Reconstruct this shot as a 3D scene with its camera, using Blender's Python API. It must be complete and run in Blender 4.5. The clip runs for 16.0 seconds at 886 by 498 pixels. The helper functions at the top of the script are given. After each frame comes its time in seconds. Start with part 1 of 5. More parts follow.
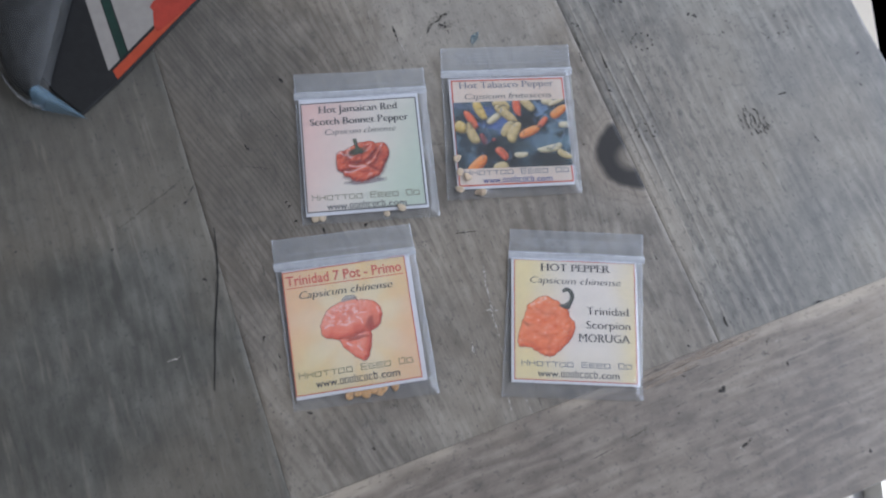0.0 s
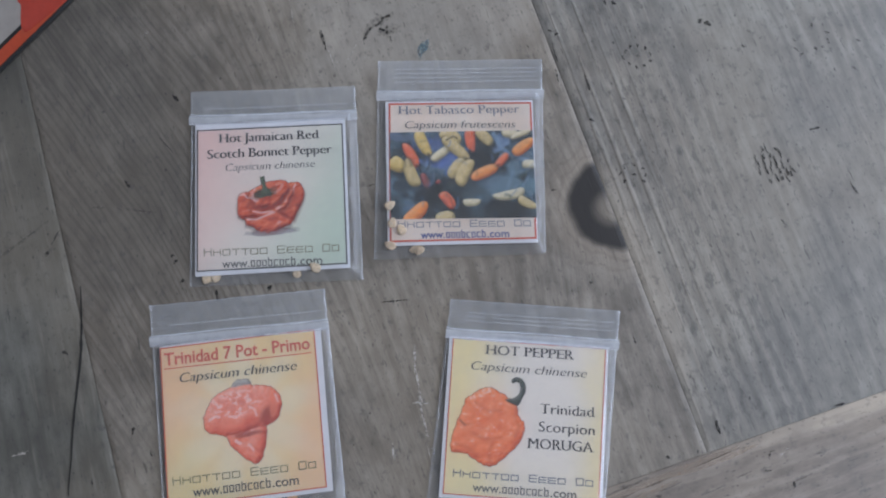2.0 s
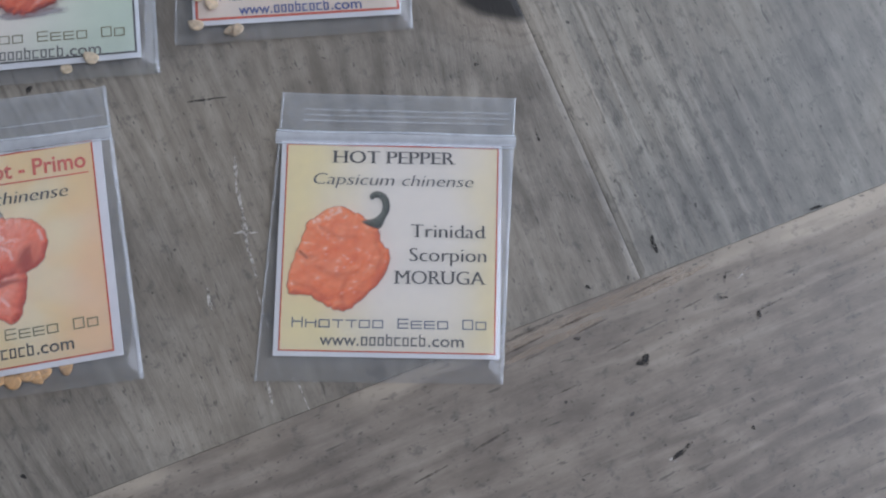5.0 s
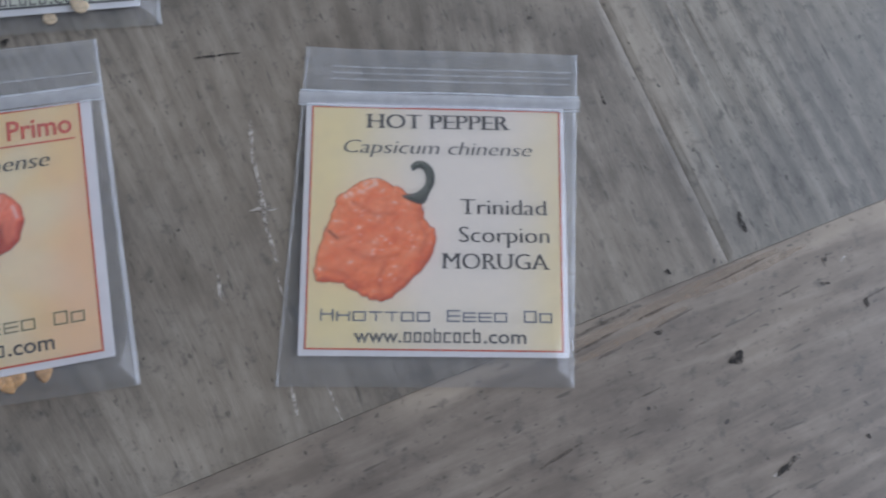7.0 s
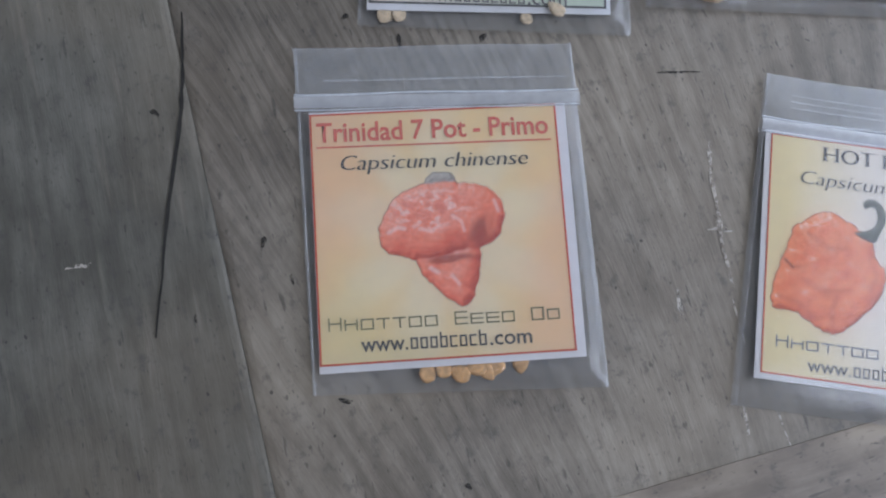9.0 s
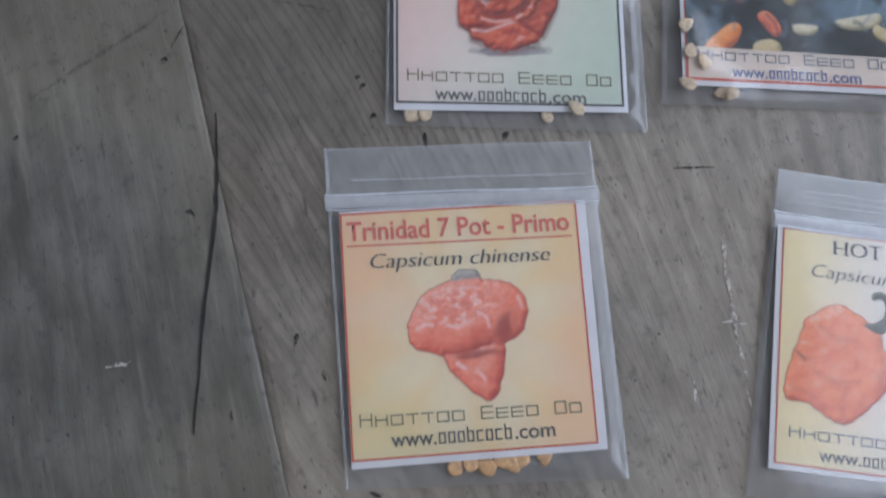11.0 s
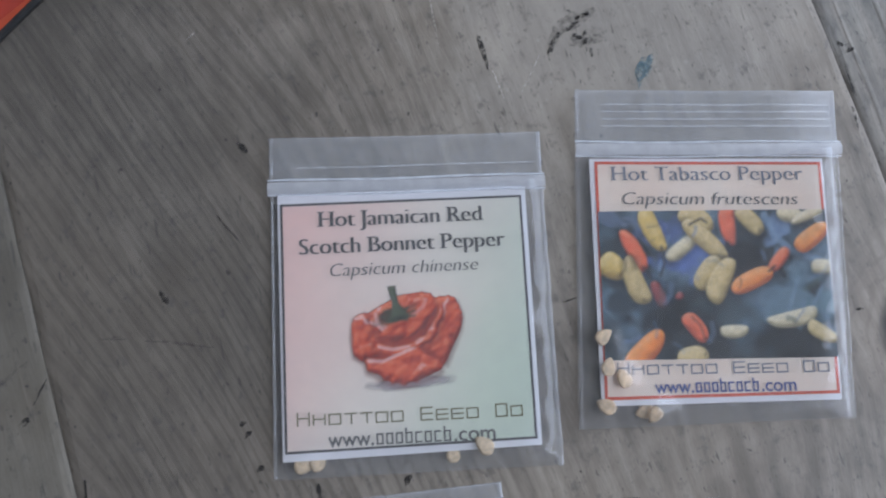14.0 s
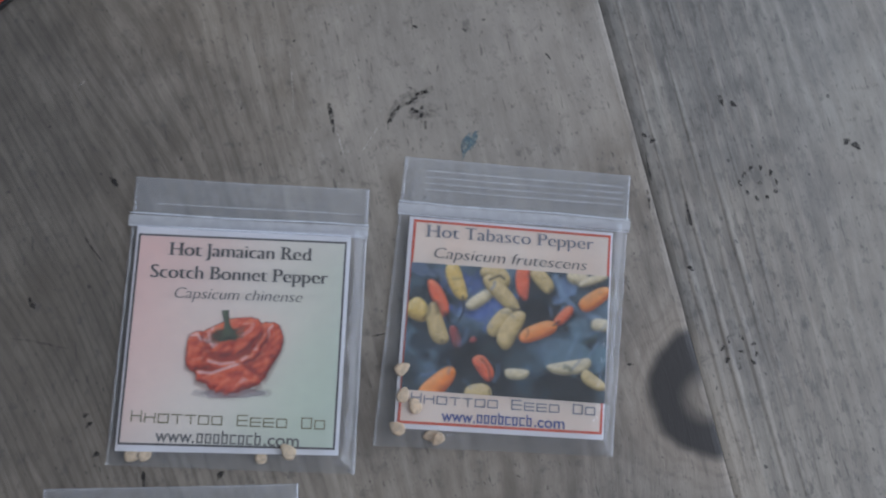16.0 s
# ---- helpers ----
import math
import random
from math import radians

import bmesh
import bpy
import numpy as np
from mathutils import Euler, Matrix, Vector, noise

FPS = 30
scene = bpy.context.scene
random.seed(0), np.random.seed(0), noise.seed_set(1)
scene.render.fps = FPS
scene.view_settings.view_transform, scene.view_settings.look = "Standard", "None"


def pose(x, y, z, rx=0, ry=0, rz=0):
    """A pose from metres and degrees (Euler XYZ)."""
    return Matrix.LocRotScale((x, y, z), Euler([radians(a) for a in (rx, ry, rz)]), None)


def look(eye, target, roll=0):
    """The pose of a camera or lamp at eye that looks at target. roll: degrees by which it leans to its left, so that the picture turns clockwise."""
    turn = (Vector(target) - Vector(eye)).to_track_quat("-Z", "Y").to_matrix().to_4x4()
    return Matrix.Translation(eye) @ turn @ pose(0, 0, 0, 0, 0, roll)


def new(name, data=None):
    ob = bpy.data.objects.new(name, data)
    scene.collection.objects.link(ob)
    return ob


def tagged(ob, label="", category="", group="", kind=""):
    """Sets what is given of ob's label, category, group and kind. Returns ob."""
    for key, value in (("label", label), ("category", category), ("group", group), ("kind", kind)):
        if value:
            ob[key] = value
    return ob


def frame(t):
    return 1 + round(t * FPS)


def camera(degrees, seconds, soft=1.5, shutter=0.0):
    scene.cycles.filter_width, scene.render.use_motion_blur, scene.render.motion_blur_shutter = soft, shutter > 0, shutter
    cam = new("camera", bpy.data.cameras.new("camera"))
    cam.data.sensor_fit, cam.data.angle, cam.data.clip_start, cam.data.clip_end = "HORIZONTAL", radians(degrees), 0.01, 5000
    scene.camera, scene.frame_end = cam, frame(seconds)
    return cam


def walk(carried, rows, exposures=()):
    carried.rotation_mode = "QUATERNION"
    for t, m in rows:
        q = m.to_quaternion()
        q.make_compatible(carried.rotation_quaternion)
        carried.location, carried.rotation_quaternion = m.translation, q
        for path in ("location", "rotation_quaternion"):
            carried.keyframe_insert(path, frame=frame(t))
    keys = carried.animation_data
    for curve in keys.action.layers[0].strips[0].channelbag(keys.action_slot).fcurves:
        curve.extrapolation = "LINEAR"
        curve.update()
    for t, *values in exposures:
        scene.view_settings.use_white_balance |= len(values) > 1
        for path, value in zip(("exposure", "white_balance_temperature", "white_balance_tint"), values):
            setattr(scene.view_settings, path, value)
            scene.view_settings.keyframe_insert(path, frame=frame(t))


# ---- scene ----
# ---- camera ----
cam = camera(63.0, 16.0, soft=2.0, shutter=0.25)
# seconds, x, y, z (metres), rx, ry, rz (degrees)
PATH = [
    (0, -0.0497, -0.0723, 0.2701, 15.45, -5.00, 0.88),
    (0.2, -0.0394, -0.0549, 0.2514, 14.22, -3.93, 2.17),
    (0.5, -0.0203, -0.0412, 0.2407, 14.48, -3.17, 4.61),
    (1, -0.0125, -0.0401, 0.2243, 12.49, -3.03, 5.27),
    (1.5, -0.0158, -0.0337, 0.2215, 12.09, -2.84, 3.93),
    (2, -0.0133, -0.0184, 0.2259, 11.39, -3.00, 3.56),
    (2.5, -0.0123, -0.0219, 0.2135, 9.81, -3.35, 3.08),
    (3, -0.0104, -0.0291, 0.2098, 9.63, -3.45, 2.59),
    (3.5, -0.0066, -0.0361, 0.2055, 10.30, -3.78, 2.09),
    (4, 0.0126, -0.0430, 0.1926, 10.52, -2.56, 1.20),
    (4.5, 0.0272, -0.0473, 0.1735, 9.88, -3.54, 0.65),
    (4.7, 0.0266, -0.0486, 0.1674, 9.19, -3.62, 0.40),
    (6.8, 0.0209, -0.0555, 0.1350, 12.02, -4.18, -1.04),
    (7, 0.0136, -0.0559, 0.1324, 11.98, -4.89, -0.72),
    (7.5, -0.0103, -0.0480, 0.1318, 7.46, -2.64, 2.95),
    (8, -0.0390, -0.0492, 0.1320, 7.53, -3.52, 5.33),
    (8.5, -0.0606, -0.0541, 0.1312, 8.79, -4.07, 6.66),
    (10.8, -0.0740, -0.0452, 0.1374, 10.22, -4.11, 6.63),
    (11, -0.0754, -0.0383, 0.1388, 9.77, -4.47, 6.56),
    (11.5, -0.0805, -0.0176, 0.1402, 9.98, -4.54, 6.28),
    (12, -0.0810, 0.0078, 0.1408, 10.00, -4.56, 6.08),
    (12.5, -0.0786, 0.0175, 0.1400, 10.21, -5.10, 5.86),
    (13, -0.0768, 0.0187, 0.1379, 10.17, -4.51, 5.44),
    (13.5, -0.0740, 0.0233, 0.1389, 9.53, -4.66, 5.05),
    (14, -0.0638, 0.0327, 0.1386, 8.83, -4.64, 4.18),
    (14.5, -0.0488, 0.0399, 0.1385, 8.25, -4.18, 3.67),
    (15, -0.0269, 0.0379, 0.1397, 8.53, -3.38, 3.78),
    (15.5, -0.0160, 0.0418, 0.1540, 8.46, -4.14, 5.59),
    (16, -0.0281, 0.0402, 0.1678, 9.16, -5.20, 9.25),
]
walk(cam, [(t, pose(*p)) for t, *p in PATH], exposures=[(0.0, 0.17), (0.5, 0.13), (3.0, 0.05), (4.5, 0.03), (7.0, -0.13), (8.0, -0.18), (8.5, 0.02), (11.0, 0.06), (12.0, -0.03), (12.5, 0.06), (13.5, 0.12), (14.5, 0.13), (15.0, -0.16), (16.0, -0.14)])

# ---- world and light ----
world = bpy.data.worlds.new("sky")
scene.world = world
world.use_nodes = True
wt = world.node_tree
sky = wt.nodes.new("ShaderNodeTexSky")
sky.sky_type, sky.sun_disc = "NISHITA", False
sky.sun_elevation, sky.sun_rotation = radians(68), radians(100)
wt.links.new(sky.outputs[0], wt.nodes["Background"].inputs["Color"])
wt.nodes["Background"].inputs["Strength"].default_value = 0.12

WIN_Y0, WIN_Y1, WIN_Z0, WIN_Z1, WALL_X = -0.4, 1.5, -0.7, 1.15, 0.63
lamp = bpy.data.lights.new("window_daylight", "AREA")
lamp.shape, lamp.size, lamp.size_y = "RECTANGLE", WIN_Z1 - WIN_Z0 - 0.06, WIN_Y1 - WIN_Y0 - 0.06
lamp.energy, lamp.color = 32.0, (0.765, 0.84, 1.0)
lamp_ob = new("window_daylight", lamp)
lamp_ob.matrix_world = pose(WALL_X + 0.05, (WIN_Y0 + WIN_Y1) / 2, (WIN_Z0 + WIN_Z1) / 2, 0, 90, 0)

SUN_EL, SUN_AZ = 68.0, 100.0   # elevation, and bearing clockwise from +y
sun = bpy.data.lights.new("sun", "SUN")
sun.energy, sun.angle, sun.color = 2.0, radians(0.5), (1.0, 0.95, 0.88)
sun_ob = new("sun", sun)
sun_ob.matrix_world = look((0, 0, 0), (-math.cos(radians(SUN_EL)) * math.sin(radians(SUN_AZ)), -math.cos(radians(SUN_EL)) * math.cos(radians(SUN_AZ)), -math.sin(radians(SUN_EL))))


# ---- material helpers ----
class Tree:
    """Short notation for a node tree."""

    def __init__(self, name):
        self.mat = bpy.data.materials.new(name)
        self.mat.use_nodes = True
        self.t = self.mat.node_tree
        self.bsdf = self.t.nodes["Principled BSDF"]
        self.out = self.t.nodes["Material Output"]

    def put(self, socket, value):
        if isinstance(value, bpy.types.NodeSocket):
            self.t.links.new(value, socket)
        else:
            socket.default_value = value

    def add(self, kind, out=0, ins=None, **attrs):
        n = self.t.nodes.new("ShaderNode" + kind)
        for k, v in attrs.items():
            setattr(n, k, v)
        for k, v in (ins or {}).items():
            self.put(n.inputs[k], v)
        return n.outputs[out]

    def math(self, op, a, b=0.0, c=0.0, clamp=False):
        n = self.t.nodes.new("ShaderNodeMath")
        n.operation, n.use_clamp = op, clamp
        for i, v in enumerate((a, b, c)):
            self.put(n.inputs[i], v)
        return n.outputs[0]

    def mm(self):
        """Object coordinates in millimetres: vector, x, y."""
        co = self.add("TexCoord", 3)
        co = self.add("VectorMath", 0, {0: co, 3: 1000.0}, operation="SCALE")
        n = self.t.nodes.new("ShaderNodeSeparateXYZ")
        self.put(n.inputs[0], co)
        return co, n.outputs[0], n.outputs[1]

    def xyz(self, x, y, z=0.0):
        return self.add("CombineXYZ", 0, {0: x, 1: y, 2: z})

    def noise(self, vec, scale, detail=3.0, rough=0.55):
        return self.add("TexNoise", 0, {"Vector": vec, "Scale": scale, "Detail": detail, "Roughness": rough})

    def mix(self, f, a, b, blend="MIX"):
        n = self.t.nodes.new("ShaderNodeMix")
        n.data_type, n.blend_type = "RGBA", blend
        self.put(n.inputs[0], f)
        for i, v in ((6, a), (7, b)):
            self.put(n.inputs[i], (*v, 1.0) if isinstance(v, tuple) and len(v) == 3 else v)
        return n.outputs[2]

    def step(self, x, lo, hi, a=0.0, b=1.0):
        return self.add("MapRange", 0, {0: x, 1: lo, 2: hi, 3: a, 4: b}, interpolation_type="SMOOTHSTEP")

    def bump(self, height, strength=0.5, distance=0.0005):
        self.put(self.bsdf.inputs["Normal"], self.add("Bump", 0, {"Height": height, "Strength": strength, "Distance": distance}))

    def finish(self, colour=None, rough=0.5, metal=0.0, spec=0.5):
        if colour is not None:
            self.put(self.bsdf.inputs["Base Color"], (*colour, 1.0) if isinstance(colour, tuple) and len(colour) == 3 else colour)
        self.put(self.bsdf.inputs["Roughness"], rough)
        self.put(self.bsdf.inputs["Metallic"], metal)
        self.put(self.bsdf.inputs["Specular IOR Level"], spec)
        return self.mat


def wood(name, dark, light, along="y", seed=0.0, bend=False, knot=False, ridges=None, edge=0.0, streaks=0.2, shade=None, grain=0.8):
    """Weathered grey wood; x runs across the board and y along it, in millimetres."""
    w = Tree(name)
    co, x, y = w.mm()
    if along == "x":
        x, y = y, x
    base = w.xyz(x, y, seed)
    warp = w.noise(w.xyz(w.math("MULTIPLY", x, 0.02), w.math("MULTIPLY", y, 0.006), seed), 1.0, 2.0)
    ax = w.math("ADD", x, w.math("MULTIPLY", w.math("SUBTRACT", warp, 0.5), 14.0))
    if bend:
        lean = w.step(x, -60.0, -150.0, 0.0, 0.33)
        ax = w.math("ADD", ax, w.math("MULTIPLY", w.math("SUBTRACT", y, 130.0), lean))
    if knot:
        nz = w.math("SUBTRACT", w.noise(base, 0.12, 2.0), 0.5)
        kx = w.math("DIVIDE", w.math("ADD", x, 1.0), 15.5)
        ky = w.math("DIVIDE", w.math("SUBTRACT", y, 83.0), 14.5)
        r = w.math("SQRT", w.math("ADD", w.math("MULTIPLY", kx, kx), w.math("MULTIPLY", ky, ky)))
        r = w.math("ADD", r, w.math("MULTIPLY", nz, 0.18))
        pull = w.math("EXPONENT", w.math("MULTIPLY", w.math("MULTIPLY", r, r), -0.28))
        ax = w.math("ADD", ax, w.math("MULTIPLY", pull, w.math("MULTIPLY", kx, 9.0)))
    fine = w.noise(w.xyz(w.math("MULTIPLY", ax, 1.3), w.math("MULTIPLY", y, 0.10), seed), 1.0, 4.0, 0.65)
    hair = w.noise(w.xyz(w.math("MULTIPLY", ax, 3.2), w.math("MULTIPLY", y, 0.5), seed + 3), 1.0, 2.0)
    wob = w.noise(w.xyz(w.math("MULTIPLY", ax, 0.15), w.math("MULTIPLY", y, 0.03), seed + 9), 1.0, 2.0)
    ring = w.math("SINE", w.math("ADD", w.math("MULTIPLY", ax, 2.9), w.math("MULTIPLY", wob, 9.0)))
    ring = w.step(ring, -0.2, 1.0)
    amp = w.math("MULTIPLY", w.step(w.noise(base, 0.018, 2.0), 0.35, 0.62), 0.3 if bend else 0.12)
    if bend:
        side = w.math("MULTIPLY", w.step(x, -70.0, -115.0), w.step(y, 40.0, 95.0))
        amp = w.math("ADD", w.math("MULTIPLY", amp, 0.35), w.math("MULTIPLY", side, 0.26))
    broad = w.math("SINE", w.math("ADD", w.math("MULTIPLY", ax, 1.25), w.math("MULTIPLY", wob, 11.0)))
    broad = w.math("MULTIPLY", w.math("MULTIPLY", broad, 0.11), w.step(w.noise(w.xyz(w.math("MULTIPLY", x, 0.06), w.math("MULTIPLY", y, 0.02), seed + 14), 1.0, 3.0), 0.35, 0.65))
    stain = w.noise(base, 0.022, 6.0, 0.62)
    blot = w.noise(w.xyz(w.math("MULTIPLY", x, 0.16), w.math("MULTIPLY", y, 0.07), seed + 5), 1.0, 4.0, 0.6)
    tone = w.math("ADD", w.math("ADD", w.math("MULTIPLY", fine, 0.42 * grain), w.math("MULTIPLY", hair, 0.2 * grain)), 0.31 * (1 - grain))
    tone = w.math("ADD", tone, w.math("MULTIPLY", w.math("SUBTRACT", stain, 0.5), 1.1))
    tone = w.math("ADD", tone, w.math("MULTIPLY", w.math("SUBTRACT", blot, 0.5), 0.9))
    tone = w.math("ADD", w.math("SUBTRACT", tone, w.math("MULTIPLY", w.math("MULTIPLY", ring, amp), 0.45)), broad)
    col = w.mix(w.step(tone, -0.1, 0.95), dark, light)
    # greyer and warmer clouds
    col = w.mix(w.step(w.noise(base, 0.012, 3.0), 0.4, 0.65, 0.0, 0.45), col, w.mix(0.5, col, (0.36, 0.29, 0.21)))
    if bend:
        px = w.math("DIVIDE", w.math("ADD", x, 45.0), 52.0)
        py = w.math("DIVIDE", w.math("SUBTRACT", y, 170.0), 48.0)
        d = w.math("SQRT", w.math("ADD", w.math("MULTIPLY", px, px), w.math("MULTIPLY", py, py)))
        d = w.math("ADD", d, w.math("MULTIPLY", w.math("SUBTRACT", w.noise(base, 0.05, 5.0, 0.65), 0.5), 1.5))
        scuff = w.step(d, 1.15, 0.4)
        col = w.mix(w.math("MULTIPLY", scuff, 0.4), col, (0.42, 0.385, 0.34))
        chalk = w.step(w.noise(w.xyz(w.math("MULTIPLY", x, 0.5), w.math("MULTIPLY", y, 0.3), seed + 12), 1.0, 4.0, 0.7), 0.58, 0.72)
        col = w.mix(w.math("MULTIPLY", w.math("MULTIPLY", chalk, scuff), 0.3), col, (0.5, 0.47, 0.43))
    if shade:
        # light falling off along the board, painted into its colour with a ragged edge
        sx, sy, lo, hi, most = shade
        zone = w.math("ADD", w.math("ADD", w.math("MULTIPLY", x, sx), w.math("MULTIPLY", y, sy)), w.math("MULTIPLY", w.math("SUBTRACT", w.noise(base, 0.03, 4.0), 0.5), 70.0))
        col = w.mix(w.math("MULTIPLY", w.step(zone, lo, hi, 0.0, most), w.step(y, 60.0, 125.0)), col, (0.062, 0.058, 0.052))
    if ridges:
        rw = w.noise(w.xyz(w.math("MULTIPLY", x, 0.1), w.math("MULTIPLY", y, 0.022), seed + 1), 1.0, 3.0)
        rs = w.math("SINE", w.math("ADD", w.math("MULTIPLY", x, 1.13), w.math("MULTIPLY", rw, 5.0)))
        fade = w.math("MULTIPLY", w.step(w.math("ABSOLUTE", x), ridges[1], ridges[0]), w.step(w.noise(base, 0.03, 2.0), 0.25, 0.5, 0.45, 1.0))
        line = w.math("MULTIPLY", w.math("MULTIPLY", w.step(rs, 0.6, 1.0), fade), w.step(w.noise(w.xyz(w.math("MULTIPLY", x, 0.3), w.math("MULTIPLY", y, 0.03), seed + 4), 1.0, 3.0), 0.3, 0.62, 0.25, 1.0))
        col = w.mix(w.math("MULTIPLY", line, 0.14), col, (0.5, 0.42, 0.35))
        dirt = w.step(w.noise(w.xyz(w.math("MULTIPLY", x, 0.45), w.math("MULTIPLY", y, 0.17), seed + 15), 1.0, 4.0, 0.65), 0.5, 0.66)
        col = w.mix(w.math("MULTIPLY", w.math("MULTIPLY", dirt, fade), 0.55), col, (0.085, 0.08, 0.075))
        trough = w.math("MULTIPLY", w.step(rs, -0.2, -0.9), fade)
        col = w.mix(w.math("MULTIPLY", trough, 0.22), col, (0.10, 0.092, 0.085))
    if edge:
        # pale worn arris along the joint
        ew = w.math("ADD", x, w.math("MULTIPLY", w.math("SUBTRACT", w.noise(w.xyz(w.math("MULTIPLY", x, 0.3), w.math("MULTIPLY", y, 0.05), seed), 1.0, 3.0), 0.5), 9.0))
        worn = w.math("MULTIPLY", w.step(w.math("MULTIPLY", ew, edge), 6.0, 2.0), w.step(w.noise(base, 0.02, 2.0), 0.4, 0.6))
        col = w.mix(w.math("MULTIPLY", worn, 0.75 if edge < 0 else 0.28), col, (0.52, 0.44, 0.35))
    smudge = w.step(w.noise(w.xyz(w.math("MULTIPLY", x, 0.34), w.math("MULTIPLY", y, 0.26), seed + 6), 1.0, 5.0, 0.7), 0.53, 0.70)
    col = w.mix(w.math("MULTIPLY", smudge, 0.5), col, (0.075, 0.071, 0.07))
    flecks = w.step(w.noise(w.xyz(w.math("MULTIPLY", x, 1.0), w.math("MULTIPLY", y, 0.42), seed + 2), 1.0, 3.0), 0.62, 0.72)
    col = w.mix(w.math("MULTIPLY", flecks, 0.6), col, (0.06, 0.055, 0.05))
    dash = w.step(w.noise(w.xyz(w.math("MULTIPLY", x, 0.8), w.math("MULTIPLY", y, 0.11), seed + 17), 1.0, 2.0), 0.66, 0.73)
    col = w.mix(w.math("MULTIPLY", dash, 0.55), col, (0.06, 0.056, 0.052))
    pits = w.step(w.noise(w.xyz(w.math("MULTIPLY", x, 0.55), w.math("MULTIPLY", y, 0.4), seed + 8), 1.0, 1.0), 0.74, 0.79)
    col = w.mix(w.math("MULTIPLY", pits, 0.75), col, (0.035, 0.033, 0.032))
    streak = w.step(w.noise(w.xyz(w.math("MULTIPLY", ax, 0.35), w.math("MULTIPLY", y, 0.03), seed + 7), 1.0, 3.0), 0.56, 0.74)
    col = w.mix(w.math("MULTIPLY", streak, streaks), col, (0.46, 0.40, 0.33))
    if knot:
        k2x = w.math("ADD", kx, 0.18)
        k2y = w.math("ADD", ky, 0.08)
        r2 = w.math("SQRT", w.math("ADD", w.math("MULTIPLY", k2x, k2x), w.math("MULTIPLY", k2y, k2y)))
        dk = w.math("MULTIPLY", w.step(r, 1.18, 0.95), w.step(r2, 0.12, 0.52, 0.3, 1.0))
        halo = w.math("MULTIPLY", w.step(r, 1.9, 1.15), 0.25)
        col = w.mix(halo, col, (0.42, 0.34, 0.26))
        loops = w.math("MULTIPLY", w.step(w.math("SINE", w.math("ADD", w.math("MULTIPLY", r, 26.0), w.math("MULTIPLY", nz, 8.0))), 0.2, 1.0), w.step(r, 2.1, 1.3))
        col = w.mix(w.math("MULTIPLY", loops, 0.22), col, (0.13, 0.105, 0.085))
        col = w.mix(w.math("MULTIPLY", dk, 0.97), col, (0.015, 0.013, 0.012))
    h = w.math("ADD", w.math("MULTIPLY", fine, 0.7), w.math("MULTIPLY", hair, 0.4))
    h = w.math("SUBTRACT", h, w.math("MULTIPLY", w.math("MULTIPLY", ring, amp), 0.8))
    if ridges:
        h = w.math("ADD", h, w.math("MULTIPLY", line, 0.4))
    w.bump(h, 0.24, 0.0003)
    return w.finish(col, w.step(stain, 0.3, 0.7, 0.42, 0.62), spec=0.45)


def plain(name, colour, rough=0.6, vary=0.12, scale=0.3, spec=0.5, bump=0.0):
    p = Tree(name)
    co, x, y = p.mm()
    n = p.noise(co, scale, 4.0)
    dark = tuple(c * (1 - vary) for c in colour)
    light = tuple(min(1.0, c * (1 + vary)) for c in colour)
    if bump:
        p.bump(n, bump, 0.0003)
    return p.finish(p.mix(p.step(n, 0.3, 0.7), dark, light), rough, spec=spec)


def film(name, haze, gloss_rough=0.1, tint=(0.97, 0.98, 1.0), vary=0.3, relief=0.25, ior=1.45, milk_colour=(0.82, 0.84, 0.88)):
    """Thin clear polythene: mostly see-through, a little milky, glossy."""
    f = Tree(name)
    co, x, y = f.mm()
    n = f.noise(co, 0.35, 4.0)
    clear = f.add("BsdfTransparent", 0, {"Color": (*tint, 1.0)})
    milk = f.add("BsdfDiffuse", 0, {"Color": (*milk_colour, 1.0)})
    gloss = f.add("BsdfGlossy", 0, {"Color": (1, 1, 1, 1), "Roughness": gloss_rough})
    body = f.add("MixShader", 0, {0: f.step(n, 0.25, 0.75, haze * (1 - vary), haze * (1 + vary)), 1: clear, 2: milk})
    bump = f.add("Bump", 0, {"Height": f.noise(co, 0.22, 2.0), "Strength": relief, "Distance": 0.0006})
    fres = f.add("Fresnel", 0, {"IOR": ior, "Normal": bump})
    f.put(gloss.node.inputs["Normal"], bump)
    both = f.add("MixShader", 0, {0: fres, 1: body, 2: gloss})
    f.put(f.out.inputs["Surface"], both)
    return f.mat


# ---- mesh helpers ----
def part(name, bm, material, parent=None, label="", smooth=False):
    me = bpy.data.meshes.new(name)
    bm.to_mesh(me)
    bm.free()
    me.materials.append(material)
    if smooth:
        for p in me.polygons:
            p.use_smooth = True
    ob = new(name, me)
    ob.parent = parent
    if label:
        tagged(ob, label)
    return ob


def empty(name, m, label, category, group=""):
    e = new(name)
    e.matrix_world = m
    return tagged(e, label, category, group)


def box(x0, y0, z0, x1, y1, z1, bevel=0.0, seg=2):
    bm = bmesh.new()
    bmesh.ops.create_cube(bm, size=1.0, matrix=Matrix.Translation(((x0 + x1) / 2, (y0 + y1) / 2, (z0 + z1) / 2)) @ Matrix.Diagonal((x1 - x0, y1 - y0, z1 - z0, 1)))
    if bevel:
        bmesh.ops.bevel(bm, geom=bm.edges[:], offset=bevel, segments=seg, profile=0.6, affect="EDGES")
    return bm


